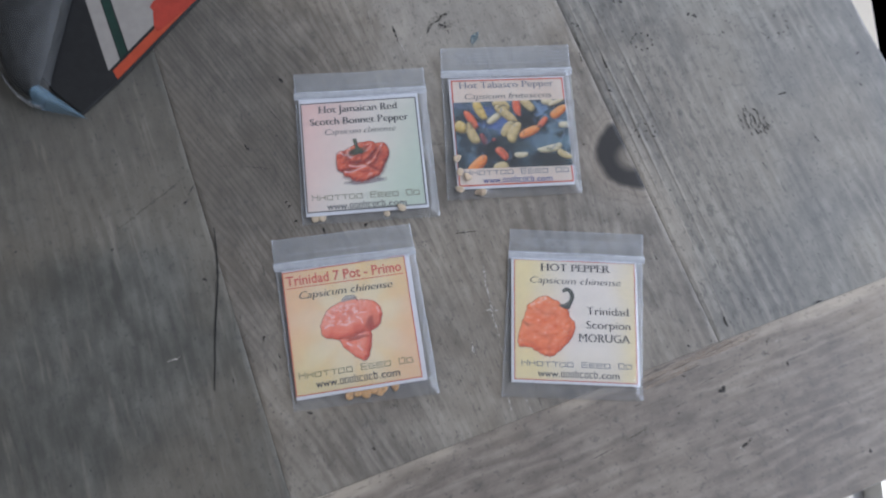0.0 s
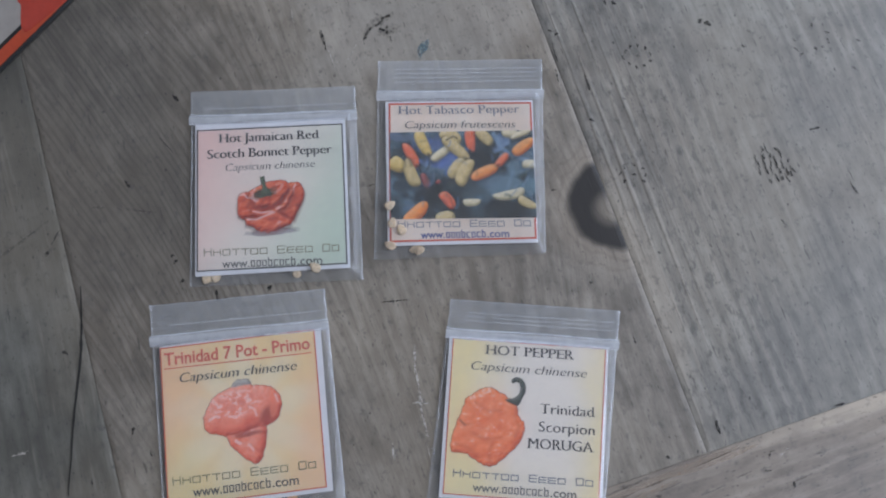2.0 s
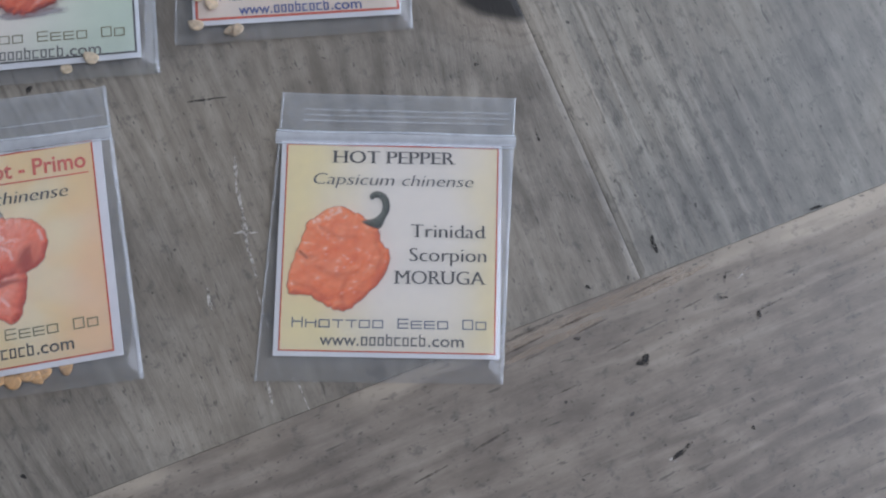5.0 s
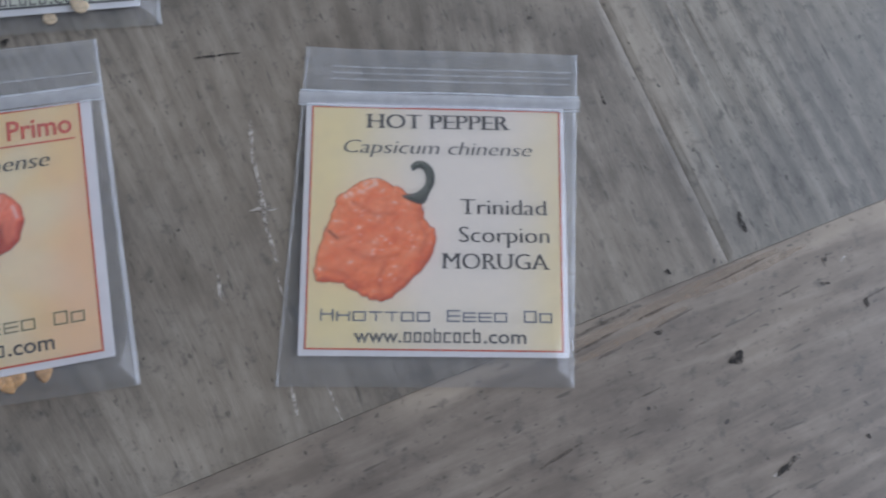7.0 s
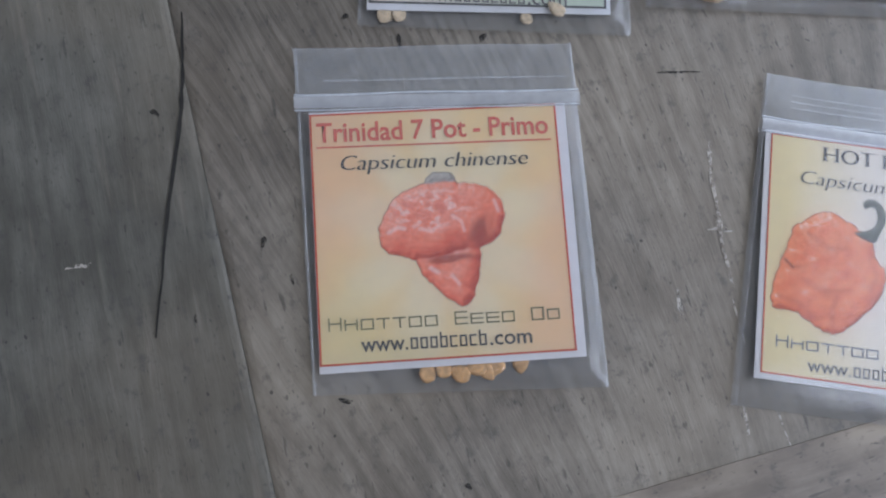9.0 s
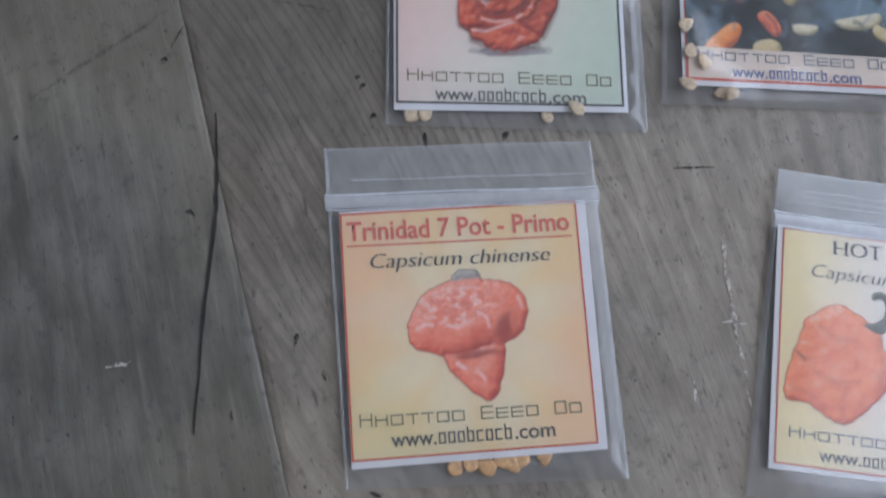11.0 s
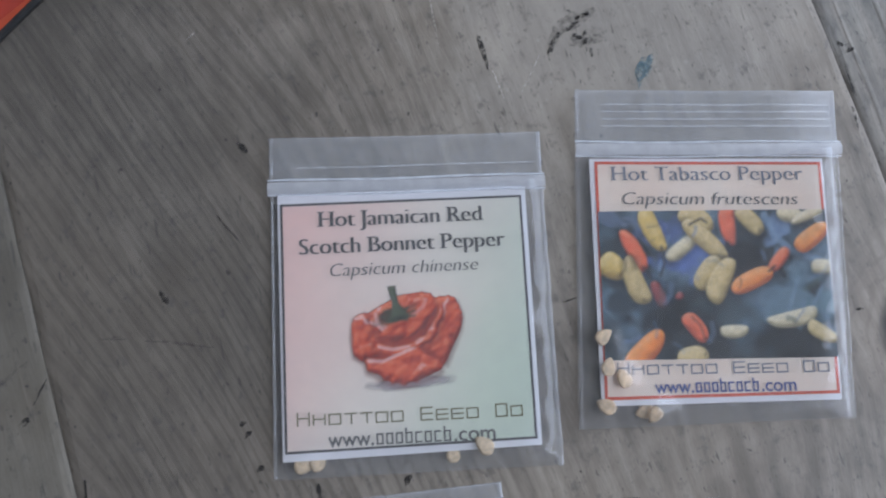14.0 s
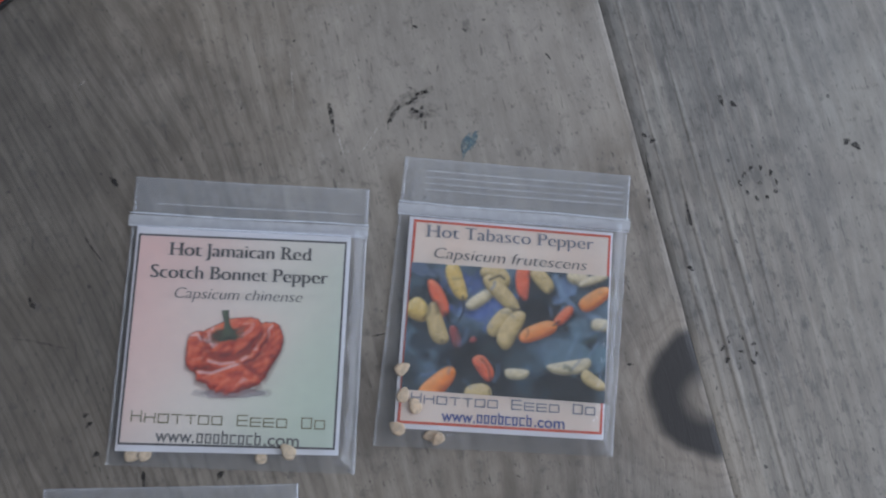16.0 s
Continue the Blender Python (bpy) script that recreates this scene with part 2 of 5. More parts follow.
def sheet(nx, ny, fn):
    """A grid of points fn(s, t), s and t from 0 to 1."""
    bm = bmesh.new()
    rows = [[bm.verts.new(fn(i / nx, j / ny)) for i in range(nx + 1)] for j in range(ny + 1)]
    for j in range(ny):
        for i in range(nx):
            bm.faces.new((rows[j][i], rows[j][i + 1], rows[j + 1][i + 1], rows[j + 1][i]))
    return bm


def smooth_loop(points, per=6, bumps=0.0):
    """A closed, rounded outline through a few corner points."""
    out, n = [], len(points)
    for i in range(n):
        p0, p1, p2, p3 = (Vector(points[(i + k) % n]) for k in (-1, 0, 1, 2))
        for j in range(per):
            t = j / per
            out.append(0.5 * (2 * p1 + (p2 - p0) * t + (2 * p0 - 5 * p1 + 4 * p2 - p3) * t * t + (3 * p1 - p0 - 3 * p2 + p3) * t ** 3))
    if bumps:
        out = [p + Vector((noise.noise(Vector((p.x * 0.9, p.y * 0.9, 1))), noise.noise(Vector((p.x * 0.9, p.y * 0.9, 9))))) * bumps for p in out]
    return out


def flat(points, z):
    """A flat print with that outline (millimetres)."""
    bm = bmesh.new()
    bm.faces.new([bm.verts.new((p[0] / 1000, p[1] / 1000, z)) for p in points])
    bmesh.ops.triangulate(bm, faces=bm.faces[:])
    bmesh.ops.recalc_face_normals(bm, faces=bm.faces[:])
    if bm.faces[:] and sum(f.normal.z for f in bm.faces) < 0:
        bmesh.ops.reverse_faces(bm, faces=bm.faces[:])
    return bm


def ellipse(cx, cy, a, b, ang=0.0, n=24, wob=0.0, seed=0):
    rnd = random.Random(seed)
    ph = [rnd.uniform(0, 6.28) for _ in range(3)]
    out, ca, sa = [], math.cos(radians(ang)), math.sin(radians(ang))
    for i in range(n):
        th = 2 * math.pi * i / n
        k = 1 + wob * (math.sin(2 * th + ph[0]) * 0.5 + math.sin(3 * th + ph[1]) * 0.35 + math.sin(5 * th + ph[2]) * 0.25)
        x, y = a * k * math.cos(th), b * k * math.sin(th)
        out.append((cx + x * ca - y * sa, cy + x * sa + y * ca))
    return out


def quad_frame(corners, width, z, bm=None):
    """A thin printed line along four corners tl, tr, br, bl (millimetres)."""
    bm = bm or bmesh.new()
    c = sum((Vector(p) for p in corners), Vector((0, 0))) / 4
    inner = []
    for p in corners:
        q = Vector(p) - c
        inner.append(c + Vector((q.x - math.copysign(width, q.x), q.y - math.copysign(width, q.y))))
    o = [bm.verts.new((p[0] / 1000, p[1] / 1000, z)) for p in corners]
    i = [bm.verts.new((p[0] / 1000, p[1] / 1000, z)) for p in inner]
    for k in range(4):
        bm.faces.new((o[k], i[k], i[(k + 1) % 4], o[(k + 1) % 4]))
    return bm


def lettering(text, x0, x1, y, cap, z, slant=0.0, bold=0.0, tilt=0.0, serif=0.0):
    """Words of the built-in font, fitted between x0 and x1 on the baseline y (millimetres). serif: length of the feet
    set on the stems; such words also get thin level strokes and stems widened by bold."""
    cu = bpy.data.curves.new("words", "FONT")
    cu.body, cu.shear, cu.offset, cu.resolution_u = text, slant, -0.02 if serif else bold, 3
    ob = bpy.data.objects.new("words", cu)
    scene.collection.objects.link(ob)
    me = bpy.data.meshes.new_from_object(ob.evaluated_get(bpy.context.evaluated_depsgraph_get()))
    bpy.data.objects.remove(ob)
    bpy.data.curves.remove(cu)
    bm = bmesh.new()
    bm.from_mesh(me)
    bpy.data.meshes.remove(me)
    if serif:
        feet = []
        for e in bm.edges:
            if len(e.link_faces) != 1:
                continue
            a, b = sorted((v.co for v in e.verts), key=lambda c: c.x)
            level = min((-0.23, 0.0, 0.449, 0.682), key=lambda q: abs(q - a.y))
            wide = b.x - a.x
            if abs(a.y - b.y) < 0.004 and abs(a.y - level) < 0.022 and 0.05 < wide < 0.5:
                top = level > 0.3
                right = serif if level != 0.449 and wide < 0.3 else 0.0
                feet.append((a.x - serif - bold, b.x + right + bold, a.y - (0.04 if top else 0.0), a.y + (0.0 if top else 0.04)))
        for v in bm.verts:
            v.co.z = 0.0
        for side in (-1, 1):
            twin = bmesh.ops.duplicate(bm, geom=[f for f in bm.faces if abs(f.calc_center_median().z) < 1e-7])
            for v in twin["geom"]:
                if isinstance(v, bmesh.types.BMVert):
                    v.co.x, v.co.z = v.co.x + side * bold, 0.000002 * (2 + side)
        for k, (a, b, c, d) in enumerate(feet):
            bm.faces.new([bm.verts.new((p, q, 0.000005 + 0.000001 * (k % 3))) for p, q in ((a, c), (b, c), (b, d), (a, d))])
    lo, hi = min(v.co.x for v in bm.verts), max(v.co.x for v in bm.verts)
    sx, sy, sl = (x1 - x0) / (hi - lo), cap / 0.72, math.tan(radians(tilt))
    for v in bm.verts:
        x = x0 + (v.co.x - lo) * sx
        v.co = (x / 1000, (y + v.co.y * sy + (x - x0) * sl) / 1000, z + (v.co.z if serif else 0.0))
    return bm


# ---- printed photographs ----
def soft_noise(x, y, size, seed, octaves=3):
    """Smooth noise from -1 to 1 with lumps of that size."""
    out, amp = np.zeros_like(x), 1.0
    for k in range(octaves):
        grid = np.random.RandomState(seed + 31 * k).uniform(-1, 1, (64, 64))
        u_, v_ = x / size * 2 ** k + 20.3, y / size * 2 ** k + 20.7
        i, j = np.floor(u_).astype(int), np.floor(v_).astype(int)
        f, g = u_ - i, v_ - j
        f, g = f * f * (3 - 2 * f), g * g * (3 - 2 * g)
        at = lambda p, q: grid[(i + p) % 64, (j + q) % 64]
        out += amp * ((at(0, 0) * (1 - f) + at(1, 0) * f) * (1 - g) + (at(0, 1) * (1 - f) + at(1, 1) * f) * g)
        amp *= 0.5
    return out


def ramp(t, *colours):
    """Blend through evenly spaced colours."""
    t = np.clip(t, 0, 1) * (len(colours) - 1)
    k = np.minimum(t.astype(int), len(colours) - 2)
    c, f = np.array(colours), (t - k)[..., None]
    return c[k] * (1 - f) + c[k + 1] * f


class Picture:
    """A photograph printed on a card, as dots of ink on a fine grid (millimetres)."""

    def __init__(self, x0, y0, x1, y1, step=0.22):
        self.step = step
        self.X, self.Y = np.meshgrid(np.arange(x0, x1 + step, step), np.arange(y0, y1 + step, step))
        self.rgb, self.a = np.zeros((*self.X.shape, 3)), np.zeros_like(self.X)

    def lay(self, colour, cover):
        """Lay ink over what is there."""
        cover = np.clip(cover, 0, 1)
        total = cover + self.a * (1 - cover)
        part_ = np.where(total > 1e-6, cover / np.maximum(total, 1e-6), 0)[..., None]
        self.rgb, self.a = self.rgb * (1 - part_) + np.asarray(colour) * part_, total

    def inward(self, outline):
        """Distance to a closed outline, positive inside it."""
        P = np.array([tuple(p)[:2] for p in outline])
        Q = np.roll(P, -1, axis=0)
        near, inside = np.full_like(self.X, 1e9), np.zeros(self.X.shape, bool)
        for (ax, ay), (bx, by) in zip(P, Q):
            ex, ey = bx - ax, by - ay
            k = np.clip(((self.X - ax) * ex + (self.Y - ay) * ey) / max(ex * ex + ey * ey, 1e-9), 0, 1)
            near = np.minimum(near, (self.X - ax - k * ex) ** 2 + (self.Y - ay - k * ey) ** 2)
            if abs(ey) > 1e-9:
                inside ^= ((ay > self.Y) != (by > self.Y)) & (self.X < ax + (self.Y - ay) * ex / ey)
        return np.where(inside, 1, -1) * np.sqrt(near)

    def body(self, outline, inks, swell, lumps=(), gleam=0.0, gleam_ink=(0.86, 0.58, 0.5), seed=0, soft=0.3, light=(-0.35, 0.62, 0.7), gain=1.0):
        """A photographed rounded body: inks run from its dark to its bright side."""
        d = self.inward(outline)
        k = np.clip(d / swell, 0, 1)
        h = swell * np.sqrt(np.maximum(0, 1 - (1 - k) ** 2))
        for n, (size, amp) in enumerate(lumps):
            h = h + amp * soft_noise(self.X, self.Y, size, seed + n, 2)
        gy, gx = np.gradient(h, self.step)
        gx, gy = np.clip(gx * gain, -1.1, 1.1), np.clip(gy * gain, -1.1, 1.1)
        lit = (-gx * light[0] - gy * light[1] + light[2]) / np.sqrt(1 + gx * gx + gy * gy)
        cover = np.clip(d / soft + 0.5, 0, 1)
        self.lay(ramp(lit * 0.95, *inks), cover)
        if gleam:
            spot = np.clip((lit - 0.86) / 0.12, 0, 1) * np.clip(soft_noise(self.X, self.Y, 1.1, seed + 7, 2) * 2.2 - 0.25, 0, 1)
            self.lay(gleam_ink, spot * gleam * cover)

    def line(self, points, width, colour, most=1.0, soft=0.4):
        """A soft stroke along a few points."""
        near = np.full_like(self.X, 1e9)
        for (ax, ay), (bx, by) in zip(points, points[1:]):
            ex, ey = bx - ax, by - ay
            k = np.clip(((self.X - ax) * ex + (self.Y - ay) * ey) / (ex * ex + ey * ey), 0, 1)
            near = np.minimum(near, np.hypot(self.X - ax - k * ex, self.Y - ay - k * ey))
        self.lay(colour, np.clip((width / 2 - near) / soft + 0.5, 0, 1) * most)

    def spot(self, cx, cy, rx, ry, angle, colour, most=1.0, rough=0.35, seed=0):
        """A soft, uneven patch."""
        c, s_ = math.cos(radians(angle)), math.sin(radians(angle))
        u_, v_ = (self.X - cx) * c + (self.Y - cy) * s_, -(self.X - cx) * s_ + (self.Y - cy) * c
        r = np.hypot(u_ / rx, v_ / ry) + rough * soft_noise(self.X, self.Y, 3.0, seed + 3)
        self.lay(colour, np.clip((1.15 - r) / 0.5, 0, 1) * most)

    def mesh(self, name, z, parent, corners=None):
        """The printed patch as one flat mesh, set between four corners tl, tr, br, bl where they are given."""
        ny, nx = self.X.shape
        px, py = self.X, self.Y
        if corners:
            tl, tr, br, bl = (np.array(c) for c in corners)
            f, g = np.meshgrid(np.linspace(0, 1, nx), np.linspace(0, 1, ny))
            f, g = f[..., None], g[..., None]
            q = (bl * (1 - f) + br * f) * (1 - g) + (tl * (1 - f) + tr * f) * g
            px, py = q[..., 0], q[..., 1]
        idx = np.arange(nx * ny).reshape(ny, nx)
        keep = np.maximum.reduce([self.a[:-1, :-1], self.a[1:, :-1], self.a[:-1, 1:], self.a[1:, 1:]]) > 0.01
        quads = np.stack([idx[:-1, :-1], idx[:-1, 1:], idx[1:, 1:], idx[1:, :-1]], -1)[keep]
        used, back = np.unique(quads, return_inverse=True)
        co = np.stack([px.ravel() / 1000, py.ravel() / 1000, np.full(nx * ny, z)], -1)[used]
        me = bpy.data.meshes.new(name)
        me.from_pydata(co.tolist(), [], back.reshape(-1, 4).tolist())
        ink_ = me.color_attributes.new("print", "FLOAT_COLOR", "POINT")
        ink_.data.foreach_set("color", np.concatenate([self.rgb, self.a[..., None]], -1).reshape(-1, 4)[used].astype(np.float32).ravel())
        me.materials.append(M_PHOTO)
        ob = new(name, me)
        ob.parent = parent
        return ob


def photo_material():
    """Ink of a printed photograph, slightly uneven on the paper."""
    p = Tree("photo_print")
    dots = p.add("Attribute", 0, attribute_name="print").node
    co, x, y = p.mm()
    grain = p.step(p.noise(co, 2.2, 2.0), 0.3, 0.7, 0.9, 1.08)
    p.finish(p.mix(1.0, dots.outputs["Color"], p.xyz(grain, grain, grain), "MULTIPLY"), 0.5, spec=0.4)
    clear = p.add("BsdfTransparent")
    p.put(p.out.inputs["Surface"], p.add("MixShader", 0, {0: dots.outputs["Alpha"], 1: clear, 2: p.bsdf.outputs[0]}))
    return p.mat


M_PHOTO = photo_material()

# ---- table: boards in the table's own x (across) and y (along) ----
TABLE = pose(0.083, -0.0295, 0, 0, 0, 21.3)
# shade: weaker light at the far left, painted into the middle and left boards
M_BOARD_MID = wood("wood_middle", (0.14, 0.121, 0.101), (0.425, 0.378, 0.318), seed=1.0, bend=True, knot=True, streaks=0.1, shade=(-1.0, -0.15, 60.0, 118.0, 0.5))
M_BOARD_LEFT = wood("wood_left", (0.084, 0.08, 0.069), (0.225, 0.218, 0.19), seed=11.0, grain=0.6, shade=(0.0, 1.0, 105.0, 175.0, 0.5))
M_BOARD_RIGHT = wood("wood_right", (0.135, 0.127, 0.115), (0.374, 0.352, 0.306), seed=23.0, ridges=(22.0, 55.0), edge=1.0, streaks=0.14, grain=0.5)
M_BOARD_END = wood("wood_end", (0.16, 0.132, 0.111), (0.415, 0.354, 0.294), along="x", seed=37.0, edge=-1.0, streaks=0.26, grain=0.6)


def broken(name, colour, lo, hi, most=1.0):
    """A mark with ragged, partly worn-away cover."""
    b = Tree(name)
    co, x, y = b.mm()
    n = b.noise(co, 0.9, 4.0, 0.65)
    b.finish(colour, 0.8, spec=0.2)
    clear = b.add("BsdfTransparent")
    b.put(b.out.inputs["Surface"], b.add("MixShader", 0, {0: b.step(n, lo, hi, 0.0, most), 1: clear, 2: b.bsdf.outputs[0]}))
    return b.mat


M_DENT = broken("dirt_in_dents", (0.045, 0.042, 0.04), 0.32, 0.58, 0.88)
M_HOLE = broken("small_holes", (0.06, 0.055, 0.052), 0.3, 0.6, 0.75)
M_FAINT = broken("faint_line", (0.06, 0.057, 0.053), 0.35, 0.65, 0.35)
M_CRACK = plain("crack_shadow", (0.03, 0.028, 0.026), 0.9, 0.3)
M_SCRATCH = broken("pale_scratch", (0.66, 0.60, 0.54), 0.36, 0.6, 0.8)
M_BLUE = broken("blue_paint_smear", (0.06, 0.19, 0.25), 0.32, 0.62, 0.55)

table = empty("table", TABLE, "weathered grey wooden plank table with dents and a dark knot", "table")


def board(name, x0, x1, y0, y1, material, label="", thick=0.03, fine_to=0.34, lean=(0.0, 0.0)):
    """A board with a slightly uneven top and worn edges; lean: how far its sides run out of true, per metre."""
    nx = max(8, int((x1 - x0) / 0.0035))
    ys = [y0]
    while ys[-1] < y1 - 1e-6:
        ys.append(min(y1, ys[-1] + (0.004 if ys[-1] < fine_to else 0.05)))
    xs = [x0, x0 + 0.0006, x0 + 0.0016] + [x0 + (x1 - x0) * i / nx for i in range(1, nx)] + [x1 - 0.0016, x1 - 0.0006, x1]
    ys = ys[:1] + [ys[0] + 0.0006, ys[0] + 0.0016] + ys[1:-1] + [y1 - 0.0016, y1 - 0.0006, y1]
    bm = bmesh.new()

    def height(x, y):
        e = min(x - x0, x1 - x, y - y0, y1 - y)
        chip = 0.5 + noise.noise(Vector((x * 90, y * 90, 3)))
        drop = 0.0003 * max(0.0, 1 - e / 0.0018) ** 2 * (0.3 + 1.2 * max(chip, 0))
        return -drop + 0.00012 * noise.noise(Vector((x * 40, y * 14, 7)))

    def slant(x, y):
        k = (x - x0) / (x1 - x0)
        return x + (lean[0] * (1 - k) + lean[1] * k) * y

    top = [[bm.verts.new((slant(x, y), y, height(x, y))) for x in xs] for y in ys]
    low = [[bm.verts.new((slant(x, y), y, -thick)) for x in (x0, x1)] for y in (y0, y1)]
    for j in range(len(ys) - 1):
        for i in range(len(xs) - 1):
            bm.faces.new((top[j][i], top[j][i + 1], top[j + 1][i + 1], top[j + 1][i]))
    bm.faces.new([*top[0], low[0][1], low[0][0]][::-1])
    bm.faces.new([*top[-1], low[1][1], low[1][0]])
    bm.faces.new([r[0] for r in top] + [low[1][0], low[0][0]])
    bm.faces.new(([r[-1] for r in top] + [low[1][1], low[0][1]])[::-1])
    bm.faces.new((low[0][0], low[0][1], low[1][1], low[1][0])[::-1])
    return part(name, bm, material, table, label, smooth=False)


G = 0.00005
TOP = 0.95
SEAM, LEAN = -0.0021, -0.0155
mid = board("plank", -0.173 + G, SEAM - G, G, TOP, M_BOARD_MID, "grey-brown plank with a dark knot", lean=(0.0, LEAN))
left = board("plank", -0.345 + G, -0.173 - G, G, TOP, M_BOARD_LEFT, "darker grey cracked plank")
right = board("plank", SEAM + G, 0.1269, G, TOP, M_BOARD_RIGHT, "pale plank with raised grain", lean=(LEAN, 0.0))
far = board("plank", -0.470, -0.345 - G, G, TOP, M_BOARD_LEFT)
end = board("end_board", -0.470, 0.1269, -0.069, -G, M_BOARD_END, "pale board across the plank ends")
board("end_board", -0.470, 0.1269, TOP + G, TOP + 0.069, M_BOARD_END)
M_LEG = plain("leg_wood", (0.2, 0.18, 0.15), 0.6, 0.25)
for x in (-0.43, 0.087):
    for y in (-0.03, TOP + 0.03):
        part("leg", box(x - 0.03, y - 0.03, -0.74, x + 0.03, y + 0.03, -0.031, 0.003), M_LEG, table)


def in_table(x, y):
    """World millimetres to the table's own millimetres."""
    p = TABLE.inverted() @ Vector((x / 1000, y / 1000, 0))
    return p.x * 1000, p.y * 1000


def host(x, y):
    return end if y < 0 else right if x > SEAM * 1000 + LEAN * y else mid if x > -173 else left


def dent(x, y, length, width, angle=-69.0, seed=0, name="dent", material=None, wob=0.5, z=0.00016):
    """A dark nick or pale scratch at a world place (millimetres), lying on its board."""
    tx, ty = in_table(x, y)
    bm = flat(ellipse(tx, ty, length * 0.42, width * 0.38, angle - 21.3, 18, wob, seed), z)
    return part(name, bm, material or M_DENT, host(tx, ty))


def raised_grain(x0, width, height, y0, y1, seed):
    """A long worn ridge of hard grain on the pale plank (table millimetres), steeper on its near side."""
    bm, rows, n = bmesh.new(), [], int((y1 - y0) / 2.5)
    for i in range(n + 1):
        y = y0 + (y1 - y0) * i / n
        x = x0 - 0.012 * y + 1.1 * noise.noise(Vector((y * 0.012, seed, 1))) + 0.25 * noise.noise(Vector((y * 0.07, seed, 4)))
        k = max(0.12, 0.75 + 0.9 * noise.noise(Vector((y * 0.03, seed, 8)))) * math.sin(math.pi * (i + 0.3) / (n + 0.6)) ** 0.4
        rows.append([bm.verts.new(((x + dx * width) / 1000, y / 1000, h * height * 0.85 * k / 1000 - 0.00012)) for dx, h in ((-0.45, 0.0), (-0.12, 0.85), (0.05, 1.0), (0.3, 0.55), (0.75, 0.0))])
    for a, b in zip(rows, rows[1:]):
        for j in range(4):
            bm.faces.new((a[j], a[j + 1], b[j + 1], b[j]))
    part("raised_grain", bm, M_BOARD_RIGHT, right, smooth=True)


for i, (x, width, height) in enumerate(((1.9, 2.4, 0.32), (5.6, 2.2, 0.26), (10.8, 2.4, 0.28), (14.9, 2.2, 0.25), (19.6, 2.2, 0.22), (23.8, 2.0, 0.19), (27.5, 1.9, 0.17), (33.0, 1.8, 0.16))):
    raised_grain(x, width, height, 1.5, 300.0, i)

# x, y, length, width, angle
NICKS_END = [
    (80.6, -48.6, 4.4, 2.6, 15), (65.8, -43.7, 1.6, 1.3, 0), (107.9, -38.2, 2.8, 1.3, 80), (100.4, -29.8, 2.4, 1.1, 80),
    (99.6, -34.3, 2.4, 1.0, 0), (104.8, -63.2, 1.1, 1.0, 0), (137.0, -70.2, 2.2, 1.4, 60), (88.4, -68.2, 6.0, 1.6, 40),
]
NICKS_RIGHT = [
    (84.2, -22.1, 4.0, 1.8, -75), (123.4, -13.0, 4.0, 0.8, 20), (49.3, 119.1, 2.2, 1.7, 0), (82.6, 114.4, 2.6, 2.4, 0),
    (42.7, 75.4, 2.0, 1.4, 0), (119.3, 78.8, 3.6, 1.5, 20), (132.0, 58.4, 4.8, 1.0, -60), (131.0, 63.2, 6.0, 0.3, -62),
    (156.5, 100.7, 2.0, 1.6, 60), (155.9, 85.3, 2.0, 1.2, -30), (107.4, 44.5, 3.0, 1.1, -65), (123.7, -12.9, 3.0, 0.8, 25), (27.4, 106.5, 1.8, 1.2, -60), (29.6, 98.0, 7.0, 0.9, -72), (46.0, 119.6, 3.6, 1.4, -70), (79.9, 115.1, 2.2, 2.2, 0), (40.9, 88.5, 9.0, 0.9, -70), (57.8, 3.1, 3.0, 0.9, -70),
]
NICKS_MID_NEAR = [
    (43.6, 20.3, 1.5, 1.0, 0), (-57.5, 11.5, 2.8, 1.4, 80), (-73.4, 8.2, 3.8, 1.2, -80), (-92.9, -33.8, 2.6, 1.2, -80),
    (-86.7, -40.0, 2.2, 0.9, -60), (-18.5, 10.1, 10.0, 0.6, 8), (30.6, 50.1, 1.6, 0.9, 0), (68.5, -32.1, 1.4, 1.1, 0),
    (-51.0, -72.3, 1.5, 1.2, 0), (-87.4, 17.7, 2.0, 1.2, 70), (-74.2, -60.2, 2.4, 1.4, 0), (-7.6, 42.5, 4.0, 0.5, 20),
]
NICKS_MID_FAR = [
    (-49.0, 96.4, 11.5, 1.1, -68), (-31.0, 104.0, 3.2, 1.7, 40), (-28.6, 106.6, 3.8, 1.2, 42), (-27.9, 101.4, 4.5, 1.3, -80),
    (29.7, 105.6, 2.0, 1.4, 80), (-105.6, 41.4, 3.2, 1.5, -60), (-33.2, 123.2, 1.4, 1.0, 0), (0.7, 122.3, 2.0, 0.8, -40),
    (-94.5, 71.5, 3.4, 1.4, -50), (30.5, 90.5, 5.0, 1.0, -75), (-29.6, 101.8, 2.6, 1.6, 0), (-29.0, 106.5, 3.0, 1.0, 20),
    (-26.5, 98.8, 2.2, 0.9, -70), (-34.6, 99.6, 5.6, 1.8, 70), (-28.6, 47.2, 4.5, 0.5, 20), (-84.4, 11.8, 2.0, 1.2, 70),
    (-88.5, 19.6, 1.6, 1.2, 0), (-95.5, 55.5, 7.0, 0.6, -45),
]
NICKS_LEFT = [
    (-126.8, 17.2, 2.4, 1.7, 20), (-125.0, 22.8, 5.5, 0.5, 70), (-151.1, -2.3, 1.6, 1.0, 80), (-102.5, -49.0, 1.6, 0.7, -75),
    (-140.5, -54.2, 1.6, 0.7, -75), (-116.4, -12.4, 2.0, 1.5, 0),
]
